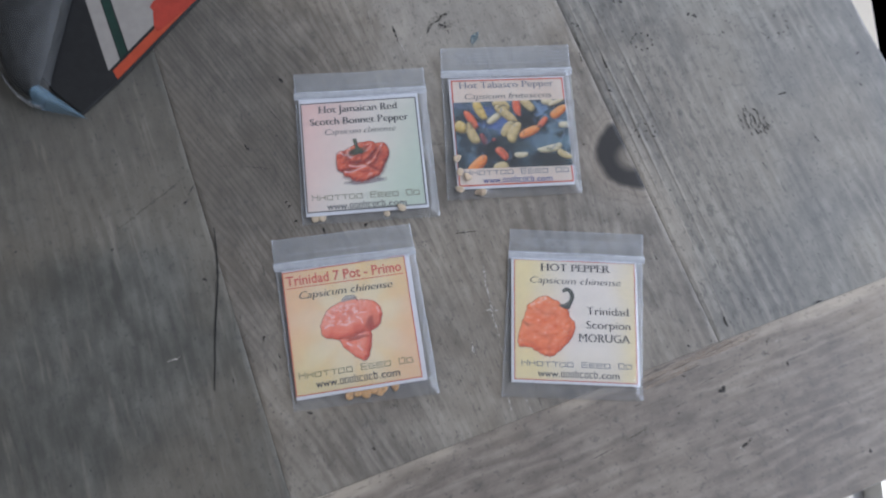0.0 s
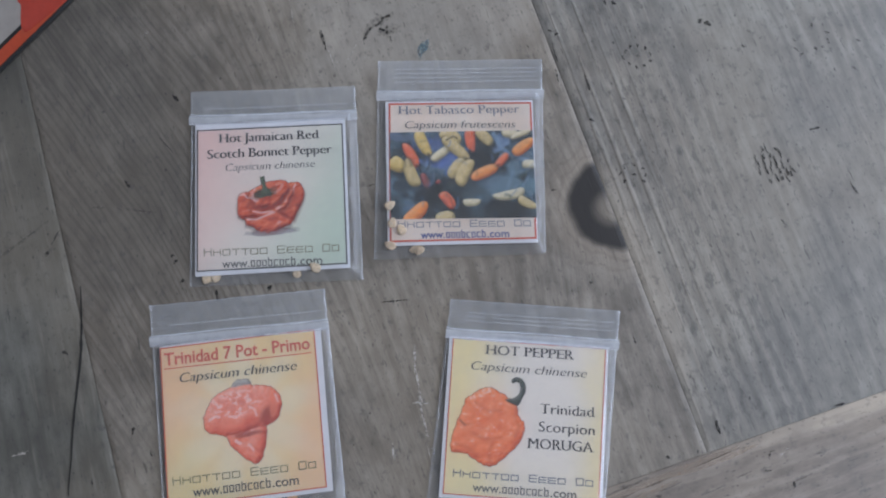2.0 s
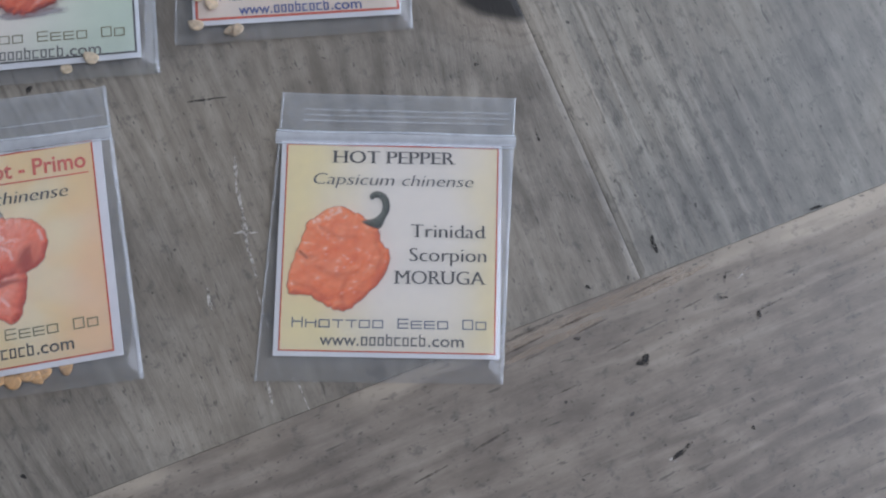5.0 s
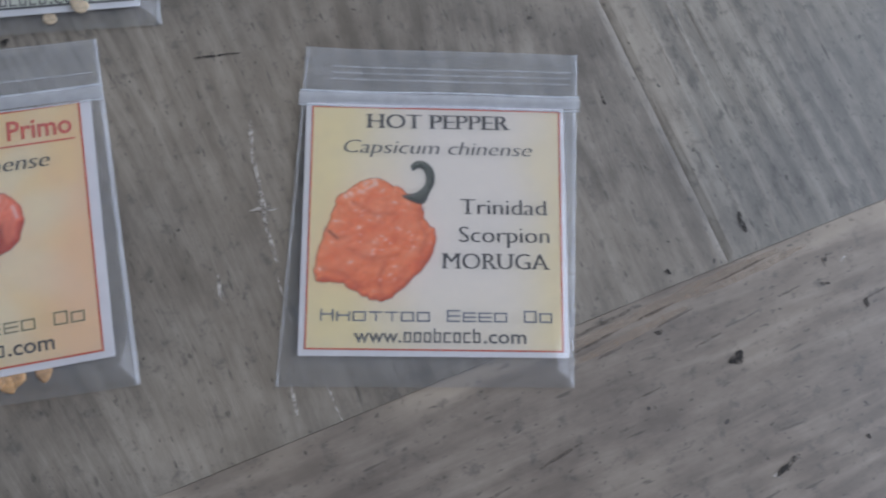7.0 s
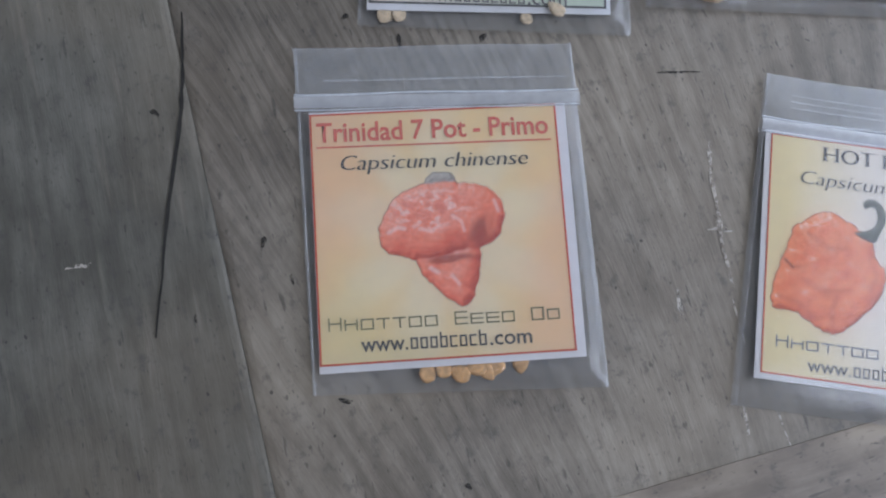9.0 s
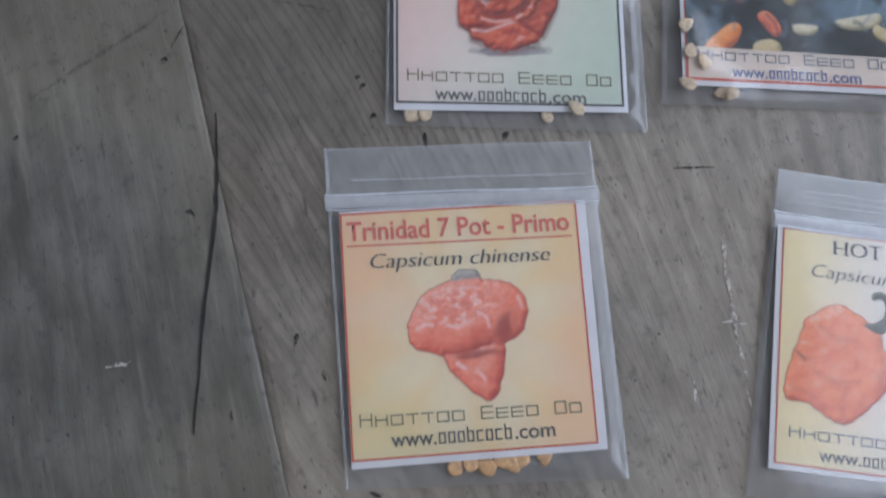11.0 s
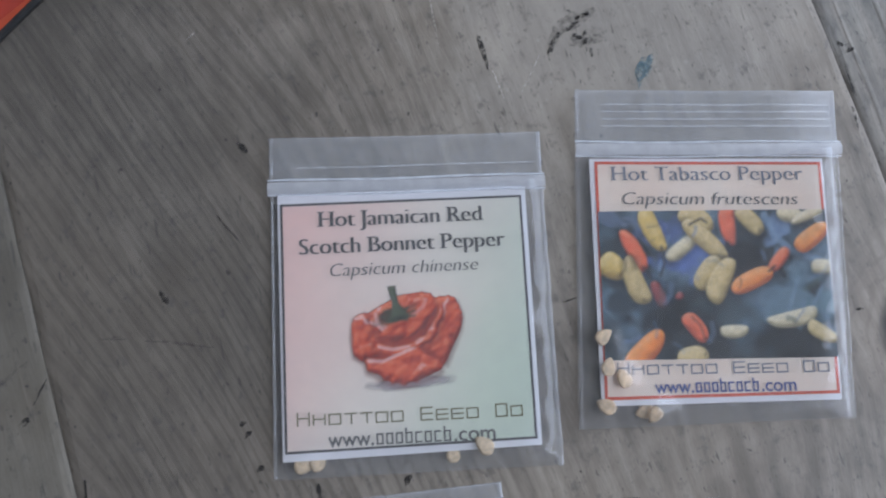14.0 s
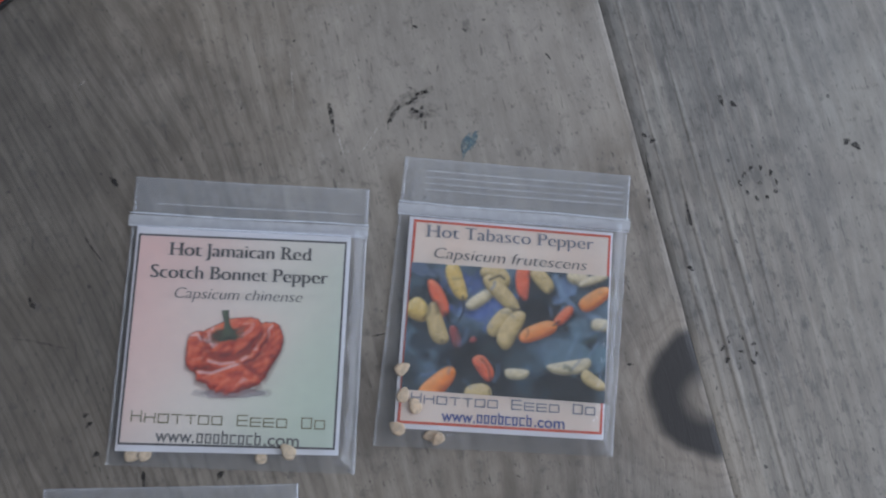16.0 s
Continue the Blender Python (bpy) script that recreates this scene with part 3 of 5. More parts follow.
for i, (x, y, l, w_, a) in enumerate((*NICKS_END, *NICKS_RIGHT, *NICKS_MID_NEAR, *NICKS_MID_FAR, *NICKS_LEFT)):
    dent(x, y, l, w_, a, i)
# rings of small punched holes
for cx, cy, rx, ry, n, ph in ((57.9, 99.9, 4.6, 3.9, 10, 0.3), (57.0, 57.5, 4.4, 3.4, 8, 0.0)):
    for k in range(n):
        th = ph + 2 * math.pi * k / n
        rnd = random.Random(k + n)
        dent(cx + (rx + rnd.uniform(-0.5, 0.5)) * math.cos(th), cy + (ry + rnd.uniform(-0.5, 0.5)) * math.sin(th), rnd.uniform(1.2, 2.0), rnd.uniform(1.0, 1.4), -75 + rnd.uniform(-25, 25), 60 + k, "punch_hole", M_DENT)
    dent(cx + 0.3, cy, 1.5, 1.2, 0, 80, "punch_hole", M_HOLE)
k = 0
for row, count in ((5.0, 4), (2.5, 6), (0.0, 6), (-2.5, 6), (-5.0, 4)):
    for i in range(count):
        rnd = random.Random(k)
        a, b = (i - (count - 1) / 2) * 2.2 - row * 0.25 + rnd.uniform(-0.7, 0.7), row + rnd.uniform(-0.9, 0.9)
        dent(104.8 + a, 64.5 + b, rnd.uniform(1.8, 4.2), rnd.uniform(0.7, 1.3), -66 + rnd.uniform(-24, 16), k, "punch_hole")
        k += 1
# small worm holes farther out on the right plank
for k, (x, y) in enumerate(((110.5, 115.7), (113.0, 110.9), (113.8, 107.4), (115.8, 105.8), (119.8, 117.1), (120.8, 108.3), (123.2, 109.1), (125.2, 114.8), (125.4, 111.5), (127.2, 101.0), (134.2, 102.2), (136.3, 112.7), (144.0, 103.6), (97.2, 112.6), (95.1, 106.9), (101.4, 110.6))):
    dent(x, y, 1.3 + 0.5 * (k % 3), 1.1, -70 + 20 * (k % 4), 90 + k, "worm_hole", M_HOLE)
for x, y, l, w_, a in ((-31.5, 104.5, 12, 5, 50), (-28.0, 101.0, 7, 4, 20), (-101.6, 33.2, 12.0, 0.9, 0), (-113.5, 33.2, 5.0, 0.9, 10)):
    dent(x, y, l, w_, a, int(l), "smudge", M_FAINT, 0.7, 0.00008)
# pale scratches and a smear of paint
for x, y, l, w_, a in ((-10.9, -7.2, 9, 1.1, -82), (-9.6, -13.6, 10, 0.8, -78), (-8.2, -20.4, 9, 1.5, -75), (-8.0, -20.4, 5, 1.2, 10), (-6.4, -27.0, 12, 0.7, -72), (-3.9, -37.0, 9, 0.5, -70), (-15.2, -35.7, 6, 0.9, -72),
                       (-1.6, -55.0, 8, 0.8, -80), (5.0, -54.6, 9, 0.6, -64), (86.2, -70.0, 1.6, 1.2, 0), (-39.0, 92.5, 9.0, 0.4, 70), (-107.3, 93.3, 1.6, 0.6, 60), (105.0, -28.5, 4.0, 0.5, 45), (-45.5, 90.0, 10, 0.4, -65), (-60.0, 104.0, 16, 0.4, -75)):
    dent(x, y, l, w_, a, int(l * 7), "scratch", M_SCRATCH, 0.8, 0.0001)
dent(-15.4, 96.2, 9.5, 3.4, 80, 5, "paint_smear", M_BLUE, 0.6)


def strip(points, width, material, name, parent, z=0.00018):
    """A narrow crack or pale splinter along world points (millimetres)."""
    pts = [Vector(in_table(*p)) for p in points]
    dense = []
    for a, b in zip(pts, pts[1:]):
        for k in range(6):
            dense.append(a.lerp(b, k / 6))
    dense.append(pts[-1])
    bm, rows = bmesh.new(), []
    for i, p in enumerate(dense):
        t = dense[min(i + 1, len(dense) - 1)] - dense[max(i - 1, 0)]
        nrm = Vector((-t.y, t.x)).normalized()
        w_ = width * (0.35 + 0.65 * math.sin(math.pi * (i + 0.5) / len(dense))) * (0.8 + 0.4 * noise.noise(Vector((i * 0.7, 1, 2))))
        p = p + nrm * 0.25 * noise.noise(Vector((i * 0.45, 5, 0)))
        rows.append([bm.verts.new(((p + nrm * s * w_ / 2).x / 1000, (p + nrm * s * w_ / 2).y / 1000, z)) for s in (-1, 1)])
    for a, b in zip(rows, rows[1:]):
        bm.faces.new((a[1], a[0], b[0], b[1]))
    return part(name, bm, material, parent)


strip([(-115.0, 8.0), (-112.6, -4.0), (-111.4, -14.4), (-110.6, -31.7), (-108.7, -53.2)], 0.95, M_CRACK, "crack", left)
strip([(-126.4, -43.2), (-124.8, -42.4), (-123.0, -42.2), (-122.2, -41.4)], 0.8, M_SCRATCH, "scratch", left)
strip([(-150.5, 5.2), (-143.0, 13.0), (-135.0, 20.5), (-128.0, 28.0)], 1.2, M_FAINT, "scratch", left)



def along_joint(points, width, material, name, z=0.00018):
    """A fissure or splinter of the end board, along points in the table's own millimetres."""
    world_pts = [TABLE @ Vector((x / 1000, y / 1000, 0)) for x, y in points]
    return strip([(p.x * 1000, p.y * 1000) for p in world_pts], width, material, name, end, z)


M_SPLINTER = broken("bare_splinter", (0.47, 0.37, 0.29), 0.1, 0.7, 0.5)
M_FISSURE = broken("open_fissure", (0.05, 0.044, 0.04), 0.28, 0.6, 0.5)
for points, width in (([(-42.0, -3.6), (-22.0, -2.6), (-4.0, -1.6), (8.0, -1.2)], 2.6), ([(-40.0, -6.4), (-26.0, -5.4), (-14.0, -4.6)], 2.0), ([(-12.0, -3.6), (4.0, -3.0), (14.0, -2.4)], 1.6)):
    along_joint(points, width, M_SPLINTER, "splinter", 0.00012)
for points, width in (([(-41.0, -2.2), (-30.0, -1.4), (-22.0, -1.1)], 0.8), ([(-38.0, -4.6), (-28.0, -3.6)], 0.6), ([(-24.0, -3.4), (-16.0, -2.9)], 0.6), ([(-21.0, -6.0), (-13.0, -5.2)], 0.5), ([(-34.0, -7.2), (-29.0, -6.8)], 0.5),
                      ([(-8.0, -2.6), (0.0, -2.0), (5.0, -1.7)], 0.5), ([(-52.0, -21.0), (-43.0, -19.6)], 0.7), ([(-66.0, -22.6), (-58.0, -21.6)], 0.6), ([(-16.0, -12.2), (-10.0, -11.4)], 0.5), ([(4.0, -9.6), (9.0, -9.0)], 0.5), ([(20.0, -16.4), (27.0, -15.6)], 0.5), ([(-30.0, -16.6), (-25.0, -16.2)], 0.5)):
    along_joint(points, width, M_FISSURE, "fissure")

# ---- room ----
M_WALL = plain("wall_paint", (0.62, 0.60, 0.56), 0.8, 0.04, 0.01)
M_CEIL = plain("ceiling_paint", (0.75, 0.74, 0.72), 0.85, 0.03, 0.01)
M_FLOOR = plain("floor_tile", (0.36, 0.36, 0.36), 0.4, 0.05, 0.02)
X0, X1, Y0, Y1, Z0, Z1 = -2.2, WALL_X, -2.0, 1.9, -0.74, 1.95


def structure(name, bm, material):
    return tagged(part(name, bm, material), "", "", "", "structure")


structure("floor", box(X0 - 0.1, Y0 - 0.1, Z0 - 0.1, X1 + 0.1, Y1 + 0.1, Z0), M_FLOOR)
structure("ceiling", box(X0 - 0.1, Y0 - 0.1, Z1, X1 + 0.1, Y1 + 0.1, Z1 + 0.1), M_CEIL)
structure("wall_west", box(X0 - 0.1, Y0, Z0, X0, Y1, Z1), M_WALL)
structure("wall_south", box(X0 - 0.1, Y0 - 0.1, Z0, X1 + 0.1, Y0, Z1), M_WALL)
structure("wall_north", box(X0 - 0.1, Y1, Z0, X1 + 0.1, Y1 + 0.1, Z1), M_WALL)
bm = bmesh.new()
for y0, y1, z0, z1 in ((Y0, WIN_Y0, Z0, Z1), (WIN_Y1, Y1, Z0, Z1), (WIN_Y0, WIN_Y1, Z0, WIN_Z0), (WIN_Y0, WIN_Y1, WIN_Z1, Z1)):
    bmesh.ops.create_cube(bm, size=1.0, matrix=Matrix.Translation((X1 + 0.05, (y0 + y1) / 2, (z0 + z1) / 2)) @ Matrix.Diagonal((0.1, y1 - y0, z1 - z0, 1)))
structure("wall_east", bm, M_WALL)

# ---- seed packets ----
M_FILM = film("clear_polythene", 0.06, 0.13, relief=0.1, ior=1.46)
M_LIP = film("clear_polythene_lip", 0.14, 0.16, (0.94, 0.97, 1.0), 0.35, 0.2)
M_EDGE = film("welded_polythene", 0.11, 0.09, (0.95, 0.97, 1.0), 0.3, 0.25, 1.55)
M_LINE = film("embossed_polythene", 0.4, 0.09, (0.92, 0.96, 1.0), 0.3, 0.1, 1.7)
M_RIB = film("zip_rib_polythene", 0.5, 0.12, (0.9, 0.95, 1.0), 0.2, 0.1, 1.6, (0.86, 0.89, 0.95))
M_ZIP = film("zip_polythene", 0.42, 0.22, (0.9, 0.94, 1.0), 0.08, 0.05)
M_PAPER = plain("white_paper_edge", (0.76, 0.76, 0.79), 0.55, 0.02, 0.2)
M_SEED = plain("dried_seed", (0.68, 0.53, 0.36), 0.6, 0.18, 0.9, bump=0.4)
M_SEED_O = plain("orange_dried_seed", (0.70, 0.40, 0.17), 0.6, 0.2, 0.9, bump=0.4)


def ink(name, colour, vary=0.1, scale=0.8):
    return plain(name, colour, 0.5, vary, scale)


M_BLACK = ink("black_ink", (0.075, 0.073, 0.075), 0.3)
M_GREY = ink("grey_ink", (0.13, 0.128, 0.125), 0.3)
M_REDLINE = ink("red_ink", (0.62, 0.10, 0.05))
M_REDTEXT = ink("red_title_ink", (0.66, 0.15, 0.115))
M_OLIVE = ink("olive_ink", (0.22, 0.21, 0.12))
M_NAVY = ink("navy_ink", (0.06, 0.09, 0.28))
M_STEEL = ink("steel_ink", (0.17, 0.19, 0.24))


def label_print(name, fn):
    p = Tree(name)
    co, x, y = p.mm()
    col = fn(p, co, x, y)
    return p.finish(col, 0.5, spec=0.4)


def print_pink_green(p, co, x, y):
    n = p.math("MULTIPLY", p.math("SUBTRACT", p.noise(co, 0.05, 2.0), 0.5), 14.0)
    f = p.math("ADD", x, n)
    col = p.mix(p.step(p.math("SUBTRACT", f, p.math("MULTIPLY", y, 0.45)), -34.0, 4.0), (0.80, 0.57, 0.52), (0.77, 0.72, 0.65))
    return p.mix(p.step(p.math("SUBTRACT", f, p.math("MULTIPLY", y, 0.5)), -4.0, 30.0), col, (0.61, 0.69, 0.58))


def print_star(p, co, x, y):
    ang = p.math("ARCTAN2", p.math("SUBTRACT", y, 1.0), x)
    ray = p.math("SINE", p.math("ADD", p.math("MULTIPLY", ang, 9.0), p.math("MULTIPLY", p.noise(co, 0.06, 2.0), 6.0)))
    r = p.math("SQRT", p.math("ADD", p.math("MULTIPLY", x, x), p.math("MULTIPLY", y, y)))
    f = p.math("ADD", p.step(r, 6.0, 30.0), p.math("MULTIPLY", ray, 0.28))
    col = p.mix(p.step(f, 0.1, 1.0), (0.82, 0.71, 0.50), (0.83, 0.65, 0.37))
    side = p.math("ADD", p.math("ABSOLUTE", p.math("ADD", x, p.math("MULTIPLY", y, -0.25))), p.math("MULTIPLY", p.math("SUBTRACT", p.noise(co, 0.07, 3.0), 0.5), 22.0))
    col = p.mix(p.step(side, 9.0, 25.0, 0.0, 0.5), col, (0.84, 0.53, 0.36))
    glow = p.math("ADD", p.math("ADD", x, y), p.math("MULTIPLY", p.math("SUBTRACT", p.noise(co, 0.09, 2.0), 0.5), 20.0))
    return p.mix(p.step(glow, -20.0, -40.0, 0.0, 0.5), col, (0.72, 0.66, 0.36))


def print_yellow_cream(p, co, x, y):
    n = p.math("MULTIPLY", p.math("SUBTRACT", p.noise(co, 0.06, 2.0), 0.5), 12.0)
    d = p.math("ABSOLUTE", p.math("ADD", p.math("SUBTRACT", x, 5.0), n))
    f = p.math("ADD", p.step(d, 6.0, 26.0), p.math("MULTIPLY", p.step(y, -4.0, -28.0), 0.25))
    return p.mix(f, (0.79, 0.73, 0.66), (0.81, 0.70, 0.42))


def print_blush(p, co, x, y):
    return p.mix(p.step(p.noise(co, 0.08, 2.0), 0.3, 0.7), (0.78, 0.65, 0.55), (0.78, 0.69, 0.60))


M_L_PINK = label_print("label_pink_green", print_pink_green)
M_L_STAR = label_print("label_star", print_star)
M_L_CREAM = label_print("label_cream", print_yellow_cream)
M_L_BLUSH = label_print("label_blush", print_blush)

LZ = 0.0011     # height of the label's face
INK = 0.00004   # step between layers of print


def film_height(s, t, x, y, zip_t, seeds, seed):
    """Height of the front film: flat at the seams, slack between, pinched at the zip, lifted over seeds."""
    e = min(s, 1 - s, t)
    full = 0.0012 + (0.0012 * max(0.0, min(1.0, (s - 0.55) / 0.35)) ** 2 if seed in (1, 2) else 0.0)
    z = 0.00045 + full * min(1.0, e / 0.05) ** 0.6
    z += (0.0004 if seed == 2 else 0.0010) * math.exp(-((t - 0.06) / 0.05) ** 2) * min(1.0, min(s, 1 - s) / 0.06)
    for q in seeds:
        z += 0.0006 * math.exp(-((x - q[0]) ** 2 + (y - q[1]) ** 2) / 14)
    side = max(0.0, 1 - min(s, 1 - s) / 0.09)
    if seed in (1, 2) and s > 0.86 and t < zip_t * 0.75:
        z += 0.0010 * math.sin(math.pi * (s - 0.86) / 0.14) * noise.noise(Vector((x * 0.25, y * 0.55, seed + 1)))
    z += 0.00035 * side * noise.noise(Vector((x * 0.10, y * 0.22, seed)))
    z += 0.00012 * noise.noise(Vector((x * 0.07, y * 0.05, seed + 4)))
    if s > 0.9 and t < zip_t:
        z += (0.00035 if seed in (2, 3) else 0.0002) * math.sin(math.pi * (s - 0.9) / 0.1) * noise.noise(Vector((x * 0.5, y * 0.8, seed + 6)))
    if t > zip_t:
        z = 0.0012 + 0.0003 * noise.noise(Vector((x * 0.06, y * 0.1, seed + 8))) + 0.00025 * (t - zip_t) / (1 - zip_t) * math.sin(s * 7 + seed)
    return z


def logo_shapes(words, x0, x1, y, h, z, tilt):
    """The maker's mark, as plain outlined shapes."""
    bm = bmesh.new()
    total = sum(len(w_) for w_ in words) + 0.9 * (len(words) - 1)
    step_, sl = (x1 - x0) / total, math.tan(radians(tilt))
    x = x0
    for w_ in words:
        for k, ch in enumerate(w_):
            hh = h if k == 0 else h * 0.82
            a, b, t = x + step_ * 0.06, x + step_ * 0.88, 0.27
            yy = y + (x - x0) * sl
            bars = [(a, yy, b, yy + t), (a, yy + hh - t, b, yy + hh), (a, yy, a + t, yy + hh)]
            if ch == "o":
                bars.append((b - t, yy, b, yy + hh))
            elif ch == "e":
                bars = bars[:2] + [(a, yy + hh / 2 - t / 2, b, yy + hh / 2 + t / 2), (a, yy, a + t, yy + hh)]
            elif ch == "u":
                bars = [(a, yy, a + t, yy + hh), (b - t, yy, b, yy + hh), (a, yy + hh / 2, b, yy + hh / 2 + t)]
            elif ch == "t":
                bars = [(a, yy + hh - t, b, yy + hh), ((a + b) / 2, yy, (a + b) / 2 + t, yy + hh)]
            for k2, (p, q, r, s_) in enumerate(bars):
                zz = z + k2 * 0.000003
                vs = [bm.verts.new((u_ / 1000, v_ / 1000, zz)) for u_, v_ in ((p, q), (r, q), (r, s_), (p, s_))]
                bm.faces.new(vs)
            x += step_
        x += step_ * 0.9
    return bm


def web_line(x0, x1, y, cap, z, tilt, material, label):
    """The web line: its ends lettered, the maker's name between them as letter-sized bars."""
    sl, w_ = math.tan(radians(tilt)), x1 - x0
    part("words", lettering("www.", x0, x0 + w_ * 0.27, y, cap, z, 0, 0.01, tilt), material, label)
    part("words", lettering(".com", x0 + w_ * 0.75, x1, y + w_ * 0.75 * sl, cap, z, 0, 0.01, tilt), material, label)
    bm = bmesh.new()
    for k in range(8):
        a = x0 + w_ * (0.285 + k * 0.0575)
        yy, xh = y + (a - x0) * sl, cap * (1.0 if k in (3, 7) else 0.74)
        b, t = a + w_ * 0.043, 0.32
        for k2, (p, q, r, s_) in enumerate(((a, yy, a + t, yy + xh), (a, yy, b, yy + t), (a, yy + cap * 0.74 - t, b, yy + cap * 0.74), (b - t, yy, b, yy + cap * 0.74))):
            if k2 == 3 and k in (4, 6):
                continue
            zz = z + k2 * 0.000003
            bm.faces.new([bm.verts.new((u_ / 1000, v_ / 1000, zz)) for u_, v_ in ((p, q), (r, q), (r, s_), (p, s_))])
    part("name_bars", bm, material, label)


def pepper_seed(x, y, z, size, ang, tip, material, parent, seed):
    bm = bmesh.new()
    bmesh.ops.create_uvsphere(bm, u_segments=14, v_segments=8, radius=1.0)
    for v in bm.verts:
        c = v.co.copy()
        k = 1 + 0.14 * noise.noise(c * 1.7 + Vector((seed, 0, 0)))
        c.x += 0.25 * max(0.0, c.x) ** 3
        rim = 1.0 - 0.35 * max(0.0, 1 - (c.x ** 2 + c.y ** 2) * 1.6)
        v.co = (c.x * size / 1850 * k, c.y * size / 2150 * k * (1 - 0.18 * c.x), c.z * 0.00034 * rim)
    bmesh.ops.transform(bm, matrix=pose(x / 1000, y / 1000, z, tip, tip * 0.6, ang), verts=bm.verts[:])
    part("seed", bm, material, parent, smooth=True)


def packet(cx, cy, angle, bag, zip_y, label_c, label_mat, border, border_mat, text_label, seeds, seed_mat, seed, border_w=0.45):
    """A zip bag with a printed card in it. bag: tl, tr, br, bl; zip_y: left and right; all in millimetres from the card's middle."""
    root = empty("seed_packet", pose(cx / 1000, cy / 1000, 0.0002, 0, 0, angle), text_label, "seed packet", "seed packets on the table")
    tl, tr, br, bl = (Vector(p) for p in bag)
    zt = ((zip_y[0] - bl.y) / (tl.y - bl.y) + (zip_y[1] - br.y) / (tr.y - br.y)) / 2

    def at(s, t):
        return bl.lerp(br, s).lerp(tl.lerp(tr, s), t)

    def front(t0, t1):
        def fn(s, t):
            p = at(s, t0 + (t1 - t0) * t)
            return (p.x / 1000, p.y / 1000, film_height(s, t0 + (t1 - t0) * t, p.x, p.y, zt, seeds, seed))
        return fn

    def back(s, t):
        p = at(s, t)
        return (p.x / 1000, p.y / 1000, 0.00025 + 0.00006 * noise.noise(Vector((p.x * 0.1, p.y * 0.1, seed))))

    part("back_film", sheet(12, 14, back), M_FILM, root, smooth=True).visible_shadow = False
    part("front_film", sheet(70, 64, front(0.0, zt)), M_FILM, root, smooth=True).visible_shadow = False
    part("lip", sheet(40, 10, front(zt + 0.02, 1.0)), M_LIP, root, "milky lip above the zip", smooth=True).visible_shadow = False
    # zip: a milky closed track between two thin welded ribs
    def track(dy, s, lift):
        p = at(s * 1.01 - 0.005, zt + dy / 66)
        return (p.x / 1000, p.y / 1000, 0.0021 + lift + 0.00012 * math.sin(s * 5 + seed))

    part("zip_track", sheet(30, 6, lambda s, t: track(-1.3 + 2.4 * t, s, 0.0004 * math.sin(math.pi * t))), M_ZIP, root, "milky zip track", smooth=True).visible_shadow = False
    for dy, rad in ((1.5, 0.00022), (-1.5, 0.00016)):
        bm, rows = bmesh.new(), []
        for i in range(31):
            s = i / 30
            p = Vector(track(dy + 0.12 * math.sin(s * 9 + seed), s, -0.0003))
            rows.append([bm.verts.new((p.x, p.y + rad * math.cos(a), p.z + rad * math.sin(a))) for a in (k * math.pi / 3 for k in range(6))])
        for a, b in zip(rows, rows[1:]):
            for k in range(6):
                bm.faces.new((a[k], a[(k + 1) % 6], b[(k + 1) % 6], b[k]))
        part("zip_rib", bm, M_RIB, root, smooth=True).visible_shadow = False
    # embossed lines in the lip
    for k in range({1: 1, 2: 4, 3: 3, 4: 1}[seed]):
        t = zt + (1 - zt) * (0.40 + 0.12 * k)
        bm = bmesh.new()
        pts = [at(s, t) for s in (0.10 + 0.87 * i / 20 for i in range(21))]
        rows = [[bm.verts.new((p.x / 1000, p.y / 1000 + d, film_height(i / 20, t, p.x, p.y, zt, (), seed) + h)) for d, h in ((-0.00013, 0.00004), (0, 0.00022), (0.00013, 0.00004))] for i, p in enumerate(pts)]
        for a, b in zip(rows, rows[1:]):
            for j in (0, 1):
                bm.faces.new((a[j], b[j], b[j + 1], a[j + 1]))
        part("lip_line", bm, M_LINE, root, smooth=True).visible_shadow = False
    # welded side seams, and the cut edge of the lip
    for s0, s1 in ((0.0, 0.013), (0.984, 1.0)):
        part("seam", sheet(4, 60, lambda s, t: (*(at(s0 + (s1 - s0) * s, t) / 1000), 0.0013 + 0.0003 * math.sin(math.pi * s) + (0.0003 if s1 == 1.0 else 0.00015) * noise.noise(Vector((t * 30, s0 + s * 0.6, seed))))), M_EDGE if s1 == 1.0 else M_FILM, root, smooth=True).visible_shadow = False
    part("lip_edge", sheet(30, 1, lambda s, t: (*(at(s, 0.994 + 0.006 * t) / 1000), film_height(s, 1.0, at(s, 1.0).x, at(s, 1.0).y, zt, (), seed) + 0.0001)), M_EDGE, root, smooth=True).visible_shadow = False

    # printed card
    lab = [Vector(p) for p in label_c]
    bm = bmesh.new()
    v = [bm.verts.new((p.x / 1000, p.y / 1000, LZ)) for p in lab]
    low = [bm.verts.new((p.x / 1000, p.y / 1000, LZ - 0.00022)) for p in lab]
    bm.faces.new(v[::-1])
    bm.faces.new(low)
    for k in range(4):
        bm.faces.new((v[k], v[(k + 1) % 4], low[(k + 1) % 4], low[k]))
    label = part("label", bm, M_PAPER, root, "square printed paper card")
    part("printed_ground", flat(border, LZ + INK), label_mat, label)
    part("printed_border", quad_frame(border, border_w, LZ + INK * 2), border_mat, label)
    for i, (x, y, size, over) in enumerate(seeds):
        pepper_seed(x, y, (LZ + 0.0006) if over else 0.00062, size, 40 * i + seed * 17, 8, seed_mat, root, i + seed * 10)
    return root, label


Z2, Z3 = LZ + INK * 3, LZ + INK * 4


